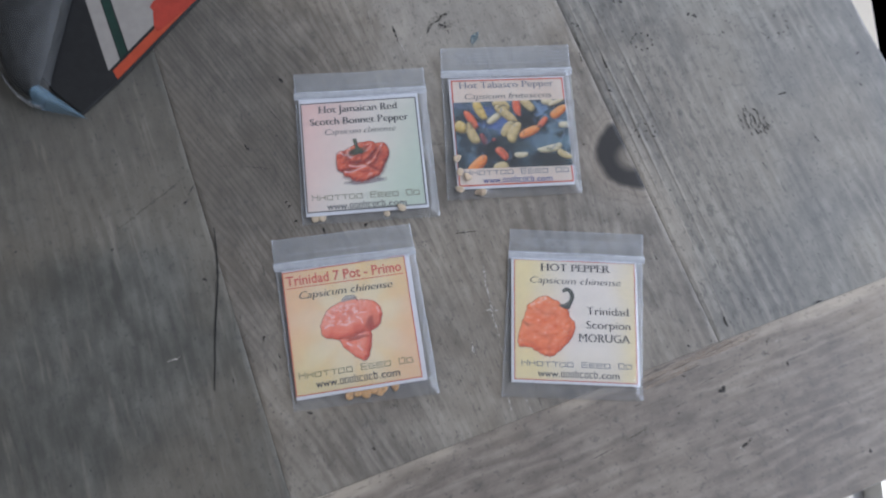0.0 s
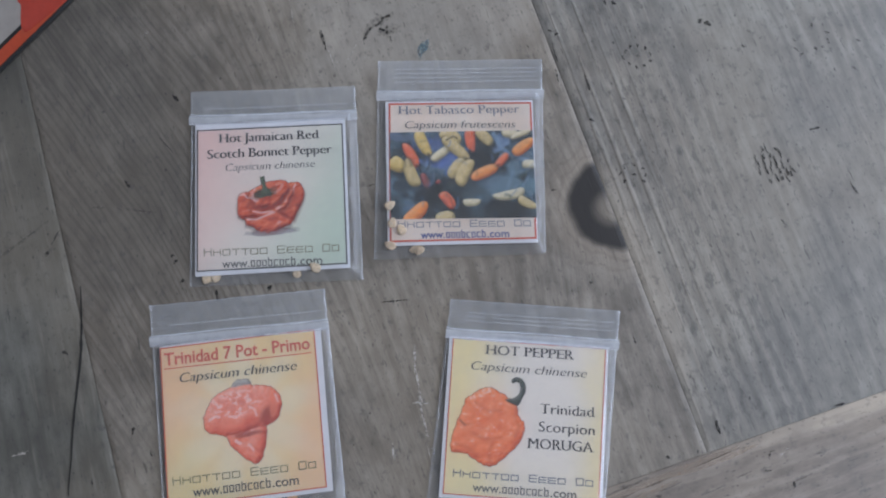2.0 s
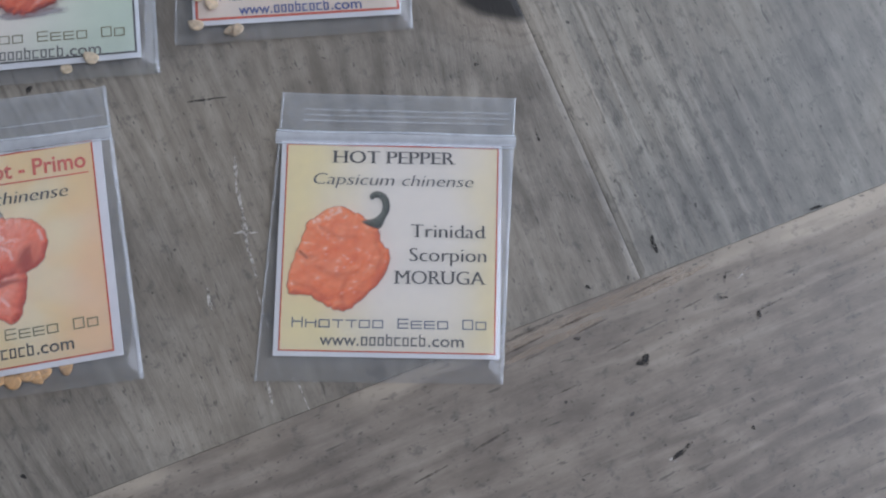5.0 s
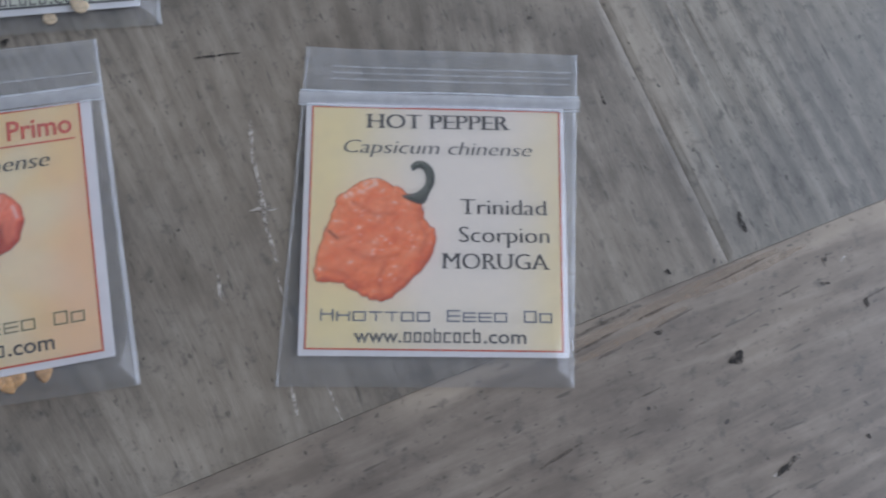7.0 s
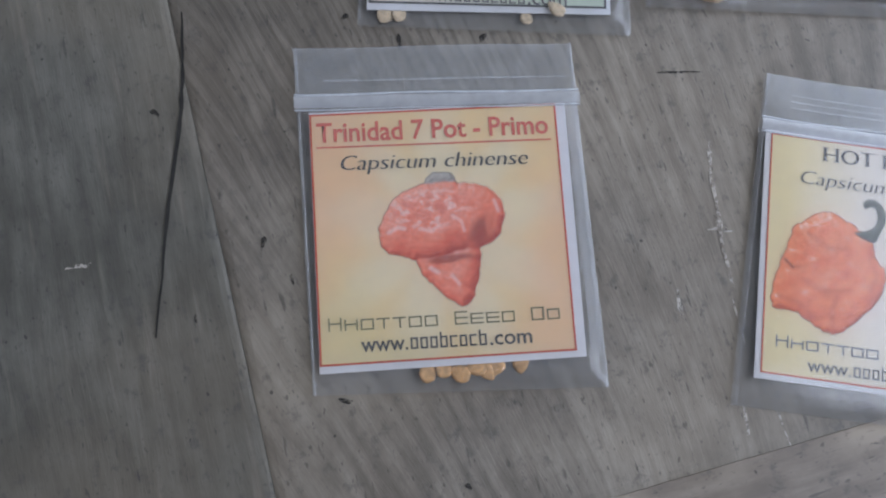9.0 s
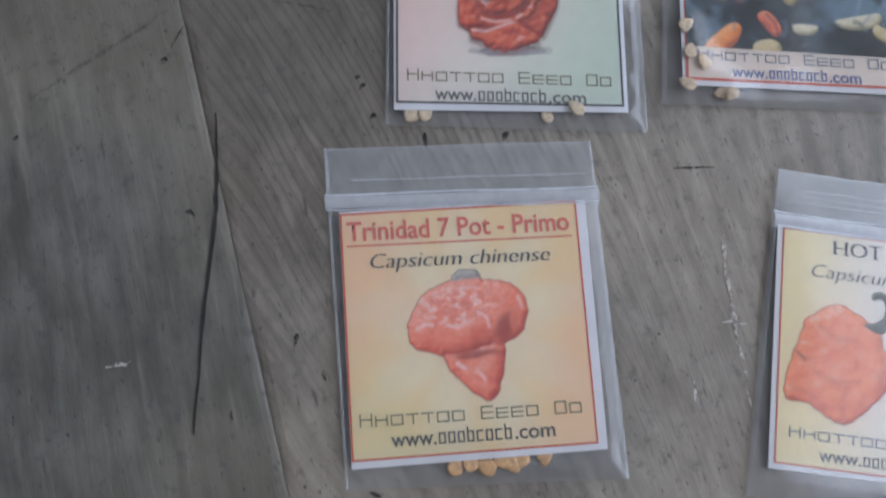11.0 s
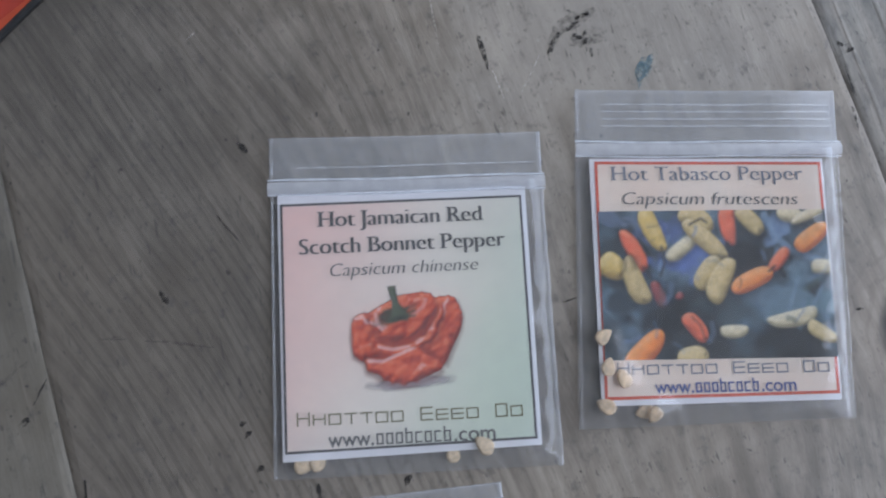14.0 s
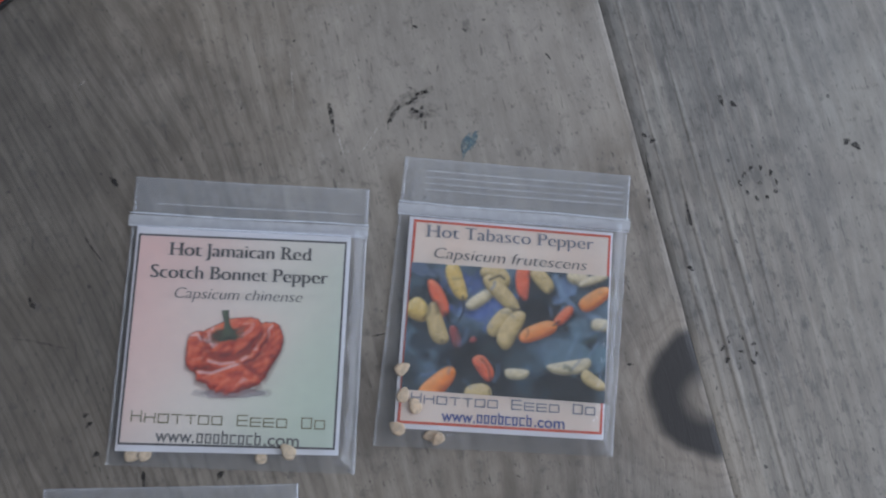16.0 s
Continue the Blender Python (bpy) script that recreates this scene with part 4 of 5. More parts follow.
# scotch bonnet packet
_, lab = packet(-59.6, 41.0, 7.5, [(-25.4, 36.0), (27.7, 35.8), (27.4, -28.8), (-26.0, -27.8)], (26.3, 25.4),
                [(-24.1, 24.9), (24.0, 25.0), (23.6, -24.8), (-24.2, -24.8)], M_L_PINK, [(-23.6, 23.0), (23.1, 23.1), (22.8, -23.6), (-23.8, -23.4)], M_BLACK,
                "small clear zip bag with a pink and green pepper seed card", [(-20.6, -25.6, 3.2, 0), (-18.0, -25.3, 3.0, 0), (6.8, -25.5, 2.8, 0), (12.8, -24.2, 3.3, 1)], M_SEED, 1)
part("title", lettering("Hot Jamaican Red", -16.7, 15.4, 18.3, 3.2, Z2, 0, 0.042, 0, 0.075), M_BLACK, lab)
part("title", lettering("Scotch Bonnet Pepper", -20.3, 19.3, 13.1, 3.2, Z2, 0, 0.042, 0, 0.075), M_BLACK, lab)
part("subtitle", lettering("Capsicum chinense", -14.6, 13.7, 8.7, 2.6, Z2, 0.22, 0.02, 0, 0.045), M_GREY, lab)
SCARLET = ((0.22, 0.024, 0.014), (0.48, 0.06, 0.028), (0.70, 0.12, 0.05), (0.80, 0.24, 0.12))
pic = Picture(-13.0, -14.5, 12.0, 7.5, 0.2)
pic.spot(-0.5, -11.9, 7.5, 1.1, 2, (0.42, 0.38, 0.40), 0.75, 0.2, 4)
pic.body(smooth_loop([(-10.3, 0.3), (-10.9, -2.8), (-10.6, -6.3), (-8.6, -7.8), (-5.3, -10.6), (0.5, -11.4), (5.4, -9.4), (7.7, -6.0), (9.8, -1.4), (8.8, 3.4), (5.6, 3.5), (3.0, 4.8), (-1.2, 4.4), (-6.6, 1.9)]), SCARLET[:3], 3.0, ((2.5, 0.5),), 0.0, seed=2)
LOBES = (
    [(-10.4, 0.6), (-10.9, -2.8), (-10.6, -6.2), (-8.2, -7.4), (-5.4, -6.2), (-5.4, -3.4), (-7.4, -0.5), (-8.4, 1.6)],
    [(5.0, 3.2), (7.2, 3.9), (8.9, 3.3), (9.9, 0.6), (9.6, -1.8), (7.8, -5.8), (6.5, -8.5), (4.4, -7.4), (2.4, -5.0), (3.6, -3.0), (5.4, -0.3)],
    [(-7.4, -2.0), (-5.6, -4.4), (-2.0, -5.0), (1.0, -4.2), (3.6, -2.2), (5.2, 0.6), (6.2, 2.6), (6.6, 0.4), (4.6, -4.0), (1.6, -5.6), (-1.5, -6.9), (-5.0, -6.9), (-7.0, -5.0)],
    [(-7.7, 0.6), (-6.4, -2.2), (-4.4, -4.1), (-1.2, -4.0), (2.2, -2.3), (4.4, 0.2), (5.3, 2.6), (4.2, 4.3), (2.8, 5.0), (1.2, 4.2), (-1.5, 4.6), (-4.5, 2.9), (-6.6, 2.0)],
    [(-8.5, -7.3), (-6.8, -7.6), (-4.6, -7.6), (-2.6, -6.5), (0.6, -5.3), (2.6, -6.5), (5.2, -8.4), (5.5, -9.8), (4.0, -10.7), (2.2, -11.1), (0.0, -12.0), (-2.4, -12.1), (-5.2, -11.1), (-6.8, -9.8), (-8.3, -9.2)],
)
RIDGES = (
    [(-10.2, 0.5), (-8.8, 0.7), (-8.0, -0.4)], [(5.6, -0.8), (6.6, 0.8), (6.6, 2.2), (7.4, 3.2)], [(-6.0, -5.0), (-3.4, -5.6), (-0.4, -5.2)],
    [(-7.2, -0.4), (-6.0, -1.0), (-5.2, -1.8)], [(-8.0, -7.5), (-5.2, -7.7), (-3.0, -6.8), (0.4, -5.6)],
)
for i, (pts, top) in enumerate(zip(LOBES, RIDGES)):
    pic.line([(p[0], p[1] - 0.5) for p in pts] + [(pts[0][0], pts[0][1] - 0.5)], 0.9, (0.16, 0.018, 0.012), 0.4, 0.9)
    pic.body(smooth_loop(pts, 5, 0.6), SCARLET, 1.4, ((2.2, 0.6), (0.9, 0.14)), 0.95, (0.84, 0.50, 0.44), 11 * i + 5, 0.35)
    pic.line(top, 0.5, (0.86, 0.66, 0.62), 0.75, 0.5)
pic.spot(-1.9, 1.3, 4.0, 1.5, 22, (0.055, 0.035, 0.018), 0.95, 0.4, 6)
pic.line([(-6.4, 1.2), (-6.2, -0.4), (-4.6, -1.4)], 0.6, (0.80, 0.55, 0.50), 0.7, 0.6)
pic.line([(0.6, 0.6), (2.6, 2.0), (3.2, 3.4)], 0.6, (0.78, 0.48, 0.42), 0.6, 0.6)
pic.spot(-2.4, 0.2, 3.0, 0.9, 14, (0.05, 0.075, 0.045), 0.9, 0.5, 9)
for a in (20, 55, 95, 150, 200, 240, 300, 340):
    pic.line([(-2.0, 0.4), (-2.0 + 3.2 * math.cos(radians(a)), 0.6 + 1.4 * math.sin(radians(a)) + 0.4)], 0.45, (0.06, 0.085, 0.045), 0.8, 0.4)
pic.body([(-3.9, 6.2), (-2.5, 6.4), (-2.0, 3.4), (-0.3, 0.2), (-3.4, 0.0), (-3.2, 3.2)], ((0.02, 0.03, 0.018), (0.075, 0.10, 0.06), (0.13, 0.16, 0.10)), 0.9, ((1.5, 0.15),), 0.0, seed=3)
pic.mesh("pepper_picture", Z2, lab)
part("maker_mark", logo_shapes(("uuottoo", "eeeo", "oo"), -21.7, 20.7, -18.6, 2.5, Z2, -1.0), M_OLIVE, lab)
web_line(-16.0, 14.9, -22.6, 2.8, Z2, -1.0, M_GREY, lab)

# small mixed pepper packet
_, lab = packet(0.4, 53.8, 6.4, [(-26.2, 39.0), (28.9, 38.3), (25.2, -28.2), (-29.6, -28.0)], (26.6, 25.6),
                [(-24.2, 24.6), (24.7, 23.9), (22.9, -24.6), (-25.1, -23.9)], M_L_BLUSH, [(-23.2, 24.0), (24.2, 23.2), (22.6, -23.4), (-24.4, -22.8)], M_REDLINE,
                "small clear zip bag with a card of many small peppers", [(-24.1, -10.8, 3.1, 1), (-23.5, -16.7, 3.1, 1), (-20.5, -18.9, 3.2, 1), (-24.2, -23.9, 3.2, 1), (-16.5, -25.2, 3.0, 0), (-15.0, -25.7, 2.8, 1)], M_SEED, 2, 0.6)
part("title", lettering("Hot Tabasco Pepper", -20.1, 20.0, 20.0, 3.1, Z3, 0, 0.026, -0.8, 0.06), M_STEEL, lab)
part("subtitle", lettering("Capsicum frutescens", -18.1, 18.4, 15.1, 2.7, Z3, 0.22, 0.02, -1.2, 0.045), M_GREY, lab)
FRUIT_INKS = {
    "o": ((0.46, 0.11, 0.025), (0.86, 0.31, 0.07), (0.90, 0.45, 0.17)), "r": ((0.36, 0.06, 0.03), (0.78, 0.17, 0.075), (0.86, 0.32, 0.17)),
    "y": ((0.34, 0.22, 0.06), (0.70, 0.51, 0.16), (0.82, 0.68, 0.34)), "g": ((0.26, 0.19, 0.08), (0.58, 0.45, 0.21), (0.76, 0.63, 0.37)),
    "p": ((0.28, 0.24, 0.15), (0.66, 0.57, 0.36), (0.82, 0.75, 0.58)), "d": ((0.08, 0.02, 0.022), (0.30, 0.06, 0.06), (0.46, 0.12, 0.10)),
}
FRUIT_BACK = [  # both ends and width, and the ink
    (-14.2, 13.6, -11.0, 6.2, 3.3, "y"), (-6.2, 13.6, -0.8, 10.2, 4.2, "g"), (3.0, 14.2, 3.4, 7.2, 2.9, "r"), (5.6, 13.6, 9.6, 9.4, 3.2, "g"),
    (-18.6, 9.2, -15.2, 2.2, 2.9, "r"), (-9.4, 4.2, -4.2, 8.2, 2.6, "p"), (14.0, 13.4, 18.6, 12.2, 3.0, "p"), (17.0, 11.2, 22.6, 13.6, 1.9, "p"),
    (-23.2, 3.8, -19.2, 1.0, 4.3, "y"), (-13.0, -1.0, -11.4, -5.2, 2.0, "d"), (11.4, 1.6, 14.8, 5.4, 2.2, "r"), (20.2, 2.0, 24.0, 2.0, 2.7, "p"),
]
FRUIT_FRONT = [
    (-5.4, 11.0, 1.6, 4.4, 3.4, "g"), (-3.8, -1.6, 0.0, 3.8, 3.3, "g"), (-0.9, -4.2, 2.8, 3.2, 3.9, "g"), (-18.0, 3.8, -15.2, -4.2, 3.5, "g"),
    (3.6, -2.2, 10.8, 1.0, 3.3, "o"), (17.6, 6.0, 23.4, 10.2, 3.3, "o"), (-6.8, -7.6, -3.4, -12.0, 3.0, "r"), (-18.4, -17.0, -12.4, -11.0, 4.0, "o"),
    (0.4, -10.6, 5.2, -10.4, 2.3, "p"), (-8.6, -16.2, -3.4, -15.0, 3.6, "g"), (10.6, -8.8, 19.4, -7.2, 2.9, "p"), (18.6, -9.6, 23.6, -12.4, 2.6, "g"),
    (-8.4, -3.2, -7.4, -4.0, 1.5, "d"),
]


def fruit_outline(ax, ay, bx, by, width, seed):
    """A blunt, slightly bent and tapering small pepper between two points."""
    rnd = random.Random(seed)
    bend, taper = rnd.uniform(-0.08, 0.08), rnd.uniform(-0.3, 0.3)
    ax, ay, bx, by = ax - 0.1 * (bx - ax), ay - 0.1 * (by - ay), bx + 0.1 * (bx - ax), by + 0.1 * (by - ay)
    length, out = math.hypot(bx - ax, by - ay), []
    ux, uy = (bx - ax) / length, (by - ay) / length
    for i in range(28):
        c, d = math.cos(math.pi * i / 14), math.sin(math.pi * i / 14)
        px = math.copysign(abs(c) ** 0.7, c) * length / 2
        py = math.copysign(abs(d) ** 0.85, d) * width * 0.56 * (1 - taper * c) + bend * length * (c * c - 0.5)
        out.append(((ax + bx) / 2 + px * ux - py * uy, (ay + by) / 2 + px * uy + py * ux))
    return out


pic = Picture(-23.6, -15.9, 23.6, 13.6, 0.2)
tone = soft_noise(pic.X, pic.Y, 7.0, 40, 4) * 0.5 + 0.5 + pic.Y * 0.008
pic.lay(ramp(tone, (0.014, 0.018, 0.018), (0.03, 0.045, 0.052), (0.07, 0.115, 0.15), (0.13, 0.20, 0.26)), np.ones_like(pic.X))
for i, (x, y, rx, ry, a, colour) in enumerate((
        (-6.5, 3.6, 6.5, 4.4, 10, (0.12, 0.19, 0.46)), (-11.0, 9.6, 4.0, 3.0, 0, (0.10, 0.15, 0.34)), (-18.0, 11.6, 7.5, 2.0, -8, (0.14, 0.19, 0.27)), (16.0, -3.8, 6.2, 5.0, 50, (0.16, 0.25, 0.31)),
        (20.5, -5.6, 3.6, 3.4, 0, (0.13, 0.22, 0.27)), (2.0, -7.0, 6.0, 3.2, 0, (0.045, 0.075, 0.085)), (13.0, 10.0, 3.2, 2.2, 40, (0.20, 0.30, 0.46)), (-12.5, -2.8, 4.4, 2.6, 30, (0.03, 0.05, 0.08)),
        (7.0, 5.4, 4.0, 3.6, 0, (0.012, 0.014, 0.014)), (-13.0, -8.4, 5.0, 2.8, 0, (0.012, 0.016, 0.018)), (1.5, -13.4, 5.5, 2.6, 0, (0.012, 0.016, 0.016)), (11.5, -12.6, 6.0, 2.8, 0, (0.012, 0.017, 0.018)),
        (4.0, 2.4, 3.0, 2.2, 0, (0.016, 0.018, 0.018)), (-20.5, -4.0, 3.0, 4.0, 0, (0.025, 0.04, 0.05)))):
    pic.spot(x, y, rx, ry, a, colour, 0.9, 0.55, 50 + i)
for pts, w_ in (([(10.8, 12.6), (12.4, 8.6), (16.0, 5.2), (21.5, 3.4)], 1.4), ([(-11.6, 2.0), (-9.4, 8.4)], 0.5), ([(13.0, 5.6), (12.0, 3.0), (11.6, 1.4)], 0.7), ([(-7.2, 7.4), (-3.8, 8.6)], 0.6), ([(16.8, -0.4), (14.2, -7.0)], 0.35), ([(21.8, -2.0), (18.0, -8.0)], 0.35)):
    pic.line(pts, w_, (0.24, 0.36, 0.50), 0.7, 0.8)
for i, (ax, ay, bx, by, w_, c) in enumerate((*FRUIT_BACK, *FRUIT_FRONT)):
    shape = fruit_outline(ax, ay, bx, by, w_, i)
    pic.line([(ax + 0.3, ay - 0.9), (bx + 0.3, by - 0.9)], w_, (0.012, 0.014, 0.015), 0.6, 1.6)
    pic.body(shape, FRUIT_INKS[c], w_ * 0.55, ((2.4, 0.22),), 0.25, (0.8, 0.74, 0.6), i * 3, 0.5 if i < len(FRUIT_BACK) else 0.35, (-0.2, 0.68, 0.66), 0.8)
    if i % 3 == 0:
        pic.spot(bx, by, 0.5, 0.4, 30 * i, (0.06, 0.055, 0.03), 0.5, 0.4, i)
for pts in ([(10.9, 1.2), (12.2, 2.2)], [(-5.0, 10.8), (-2.6, 12.0), (-1.4, 11.2)], [(-11.0, 6.4), (-10.6, 3.0), (-11.6, 0.4)], [(2.9, 7.2), (2.4, 5.6)], [(-15.0, 2.4), (-13.6, 0.2)]):
    pic.line(pts, 0.5, (0.02, 0.02, 0.018), 0.85, 0.5)
leaf = random.Random(8)
for i in range(26):
    x, y, a, l = leaf.uniform(-22, 22), leaf.uniform(-14, 12), leaf.uniform(0, math.pi), leaf.uniform(1.5, 4.5)
    dx, dy = math.cos(a) * l / 2, math.sin(a) * l / 2
    pic.line([(x - dx, y - dy), (x + 0.3 * dy, y - 0.3 * dx), (x + dx, y + dy)], leaf.uniform(0.3, 1.1), ((0.02, 0.025, 0.025), (0.13, 0.20, 0.30), (0.08, 0.12, 0.11), (0.18, 0.27, 0.42))[i % 4], leaf.uniform(0.3, 0.7), 0.7)
pic.rgb *= (1 + 0.09 * soft_noise(pic.X, pic.Y, 1.3, 90, 2))[..., None]
pic.mesh("photograph", Z3, lab, [(-23.2, 13.8), (23.9, 13.3), (23.1, -16.4), (-23.9, -15.3)])
part("maker_mark", logo_shapes(("uuottoo", "eeeo", "oo"), -21.8, 21.3, -18.2, 2.3, Z3, -1.4), M_STEEL, lab)
web_line(-14.5, 13.8, -21.9, 2.6, Z3, -1.2, M_NAVY, lab)

# yellow card packet
_, lab = packet(24.1, -24.0, -0.45, [(-25.4, 35.6), (28.3, 35.9), (24.9, -29.5), (-28.7, -29.2)], (24.9, 25.2),
                [(-24.9, 24.4), (25.0, 24.6), (24.3, -24.2), (-24.9, -23.8)], M_L_CREAM, [(-23.8, 23.6), (24.2, 23.8), (23.2, -23.2), (-23.8, -22.7)], M_REDLINE,
                "small clear zip bag with a cream and yellow pepper seed card", [], M_SEED, 3, 0.3)
part("title", lettering("HOT PEPPER", -13.5, 14.3, 19.3, 3.1, Z2, 0, 0.032, 0.5, 0.065), M_BLACK, lab)
part("subtitle", lettering("Capsicum chinense", -17.6, 18.4, 14.3, 2.8, Z2, 0.22, 0.02, 0, 0.045), M_GREY, lab)
part("words", lettering("Trinidad", 4.4, 21.2, 2.6, 3.2, Z2, 0, 0.024, 0, 0.075), M_BLACK, lab)
part("words", lettering("Scorpion", 4.1, 21.3, -2.8, 3.2, Z2, 0, 0.024, 0, 0.075), M_BLACK, lab)
part("words", lettering("MORUGA", 0.8, 21.2, -7.9, 3.2, Z2, 0, 0.024, 0, 0.075), M_BLACK, lab)
pic = Picture(-23.5, -15.5, 1.5, 13.5, 0.2)
ORANGE = ((0.50, 0.085, 0.03), (0.74, 0.165, 0.06), (0.85, 0.25, 0.095), (0.88, 0.36, 0.18))
pic.body(smooth_loop([(-20.1, 0.5), (-18.4, 5.4), (-14.8, 8.3), (-11.3, 9.2), (-7.4, 7.6), (-2.9, 4.2), (-2.4, 1.8), (-0.2, -1.6), (-1.6, -6.4), (-7.0, -12.2), (-10.3, -14.0), (-13.4, -13.0), (-17.7, -10.7), (-21.3, -10.5), (-22.4, -9.0), (-21.6, -4.0)], 6, 0.55),
         ORANGE, 3.4, ((4.5, 0.75), (2.0, 0.34), (0.9, 0.10)), 1.0, (0.90, 0.66, 0.54), 21, 0.4, (-0.25, 0.5, 0.78), 0.6)
for pts, w_ in (([(-20.6, -0.6), (-18.6, -2.4), (-17.2, -2.0)], 0.5), ([(-10.2, -13.4), (-10.6, -9.4), (-9.6, -6.8)], 0.8), ([(-2.8, 3.6), (-3.4, 1.0), (-1.8, -1.8), (-3.0, -4.6)], 0.6), ([(-20.8, -8.0), (-17.0, -9.0), (-13.6, -11.6)], 0.6), ([(-16.4, -4.4), (-12.6, -6.2), (-7.4, -5.4)], 0.6), ([(-15.6, 4.6), (-11.6, 2.2), (-8.0, 2.6)], 0.6)):
    pic.line(pts, w_, (0.40, 0.06, 0.022), 0.4, 0.9)
pic.line([(-20.0, -1.0), (-18.4, -2.4)], 0.35, (0.12, 0.03, 0.02), 0.8, 0.4)
dot = random.Random(5)
for i in range(34):
    x, y = dot.gauss(-10.5, 4.6), dot.gauss(-2.0, 4.2)
    pic.spot(x, y, dot.uniform(0.22, 0.6), dot.uniform(0.15, 0.3), dot.uniform(-40, 40), (0.92, 0.66, 0.54), 0.5 if pic.a[int((y + 15.5) / 0.2), int((x + 23.5) / 0.2)] > 0.9 else 0.0, 0.3, i)
STALK = ((0.02, 0.028, 0.022), (0.065, 0.075, 0.06), (0.14, 0.15, 0.125))
pic.body(smooth_loop([(-6.6, 5.9), (-4.0, 6.6), (-2.4, 8.0), (-2.0, 9.8), (-2.6, 11.3), (-3.7, 11.5), (-4.5, 11.0), (-4.9, 12.0), (-3.6, 12.9), (-1.9, 12.5), (-0.7, 11.0), (-0.5, 8.8), (-1.4, 6.8), (-2.8, 4.4)], 4), STALK, 0.9, ((1.5, 0.1),), 0.0, seed=4)
pic.mesh("pepper_picture", Z2, lab)
part("maker_mark", logo_shapes(("uuottoo", "eeeo", "oo"), -21.3, 21.6, -17.6, 2.2, Z2, -0.3), M_STEEL, lab)
web_line(-15.0, 16.3, -21.4, 2.6, Z2, -0.4, M_GREY, lab)

# star card packet
_, lab = packet(-60.2, -28.1, 10.74, [(-26.4, 37.0), (27.0, 36.0), (27.4, -29.9), (-25.4, -27.6)], (26.2, 24.6),
                [(-24.0, 24.1), (24.6, 24.0), (23.9, -24.2), (-24.0, -24.0)], M_L_STAR, [(-23.9, 23.7), (22.7, 23.9), (22.2, -23.0), (-23.9, -22.7)], M_REDLINE,
                "small clear zip bag with a yellow and orange pepper seed card", [(-5.0, -25.0, 3.3, 0), (-2.2, -24.5, 3.2, 0), (0.9, -25.6, 3.4, 0), (3.9, -24.7, 3.3, 0), (7.2, -24.8, 3.3, 0), (11.8, -24.4, 3.2, 0), (5.6, -25.6, 2.8, 0)], M_SEED_O, 4, 0.35)
part("title", lettering("Trinidad 7 Pot - Primo", -22.7, 20.9, 18.3, 3.8, Z2, 0, 0.018, -0.3), M_REDTEXT, lab)
part("title_line", flat([(-22.8, 17.4), (21.2, 17.0), (21.2, 16.7), (-22.8, 17.1)], Z2), M_REDTEXT, lab)
part("subtitle", lettering("Capsicum chinense", -18.5, 16.5, 12.7, 3.0, Z2, 0.22, 0.026, -0.8, 0.045), M_BLACK, lab)
pic = Picture(-13.5, -15.0, 12.5, 12.5, 0.2)
pic.body([(-3.8, 8.4), (-3.0, 10.4), (-1.6, 11.5), (1.6, 11.3), (2.3, 10.4), (2.8, 8.2)], ((0.16, 0.15, 0.14), (0.34, 0.32, 0.30), (0.52, 0.50, 0.47)), 1.2, ((1.2, 0.3),), 0.0, seed=8)
CORAL = ((0.48, 0.065, 0.04), (0.78, 0.175, 0.105), (0.87, 0.29, 0.185), (0.89, 0.43, 0.33))
GLOSS = (0.92, 0.74, 0.70)
pic.body(smooth_loop([(-5.4, -3.0), (0.0, -2.4), (5.6, -1.6), (5.8, -6.4), (4.6, -11.0), (2.0, -13.6), (-2.6, -9.9), (-4.9, -7.2)], 6, 0.45), CORAL, 3.0, ((3.0, 0.5), (1.1, 0.12)), 0.6, GLOSS, 33, 0.4, (-0.4, 0.5, 0.74), 0.7)
pic.spot(0.4, -4.8, 4.6, 0.8, 4, (0.30, 0.03, 0.02), 0.7, 0.25, 5)
cap = smooth_loop([(-12.2, 1.2), (-10.9, 4.4), (-8.0, 7.7), (-3.2, 9.4), (2.2, 9.4), (7.6, 8.4), (10.6, 5.6), (11.0, 2.4), (9.7, -1.2), (6.2, -3.2), (3.6, -3.2), (-0.6, -4.2), (-5.2, -4.6), (-8.6, -3.9), (-11.4, -2.6)], 6, 0.45)
pic.body(cap, CORAL, 4.6, ((4.0, 0.5), (1.5, 0.15), (0.7, 0.06)), 0.7, GLOSS, 27, 0.4, (-0.35, 0.55, 0.74), 0.6)
within = np.clip(pic.inward(cap) / 2.0, 0, 1)
wrinkle = soft_noise(pic.X * 0.75 + pic.Y * 0.35, pic.Y * 1.2 - pic.X * 0.2, 0.85, 71, 2)
sheen = np.clip(1.25 - np.hypot((pic.X + 3.0) / 7.8, (pic.Y - 5.0) / 4.2), 0, 1)
pic.lay((0.88, 0.42, 0.33), sheen * within * 0.45)
pic.lay(GLOSS, np.clip((wrinkle - 0.2) / 0.4, 0, 1) * np.clip(sheen * 1.4, 0, 1) * within * 0.75)
pic.lay((0.60, 0.09, 0.055), np.clip((-wrinkle - 0.3) / 0.4, 0, 1) * np.clip(sheen * 1.4, 0, 1) * within * 0.35)
pic.spot(6.6, 0.2, 2.3, 2.9, -35, (0.34, 0.035, 0.022), 0.75, 0.2, 15)
pic.spot(8.6, 1.8, 1.2, 3.4, -14, (0.82, 0.24, 0.145), 0.8, 0.2, 16)
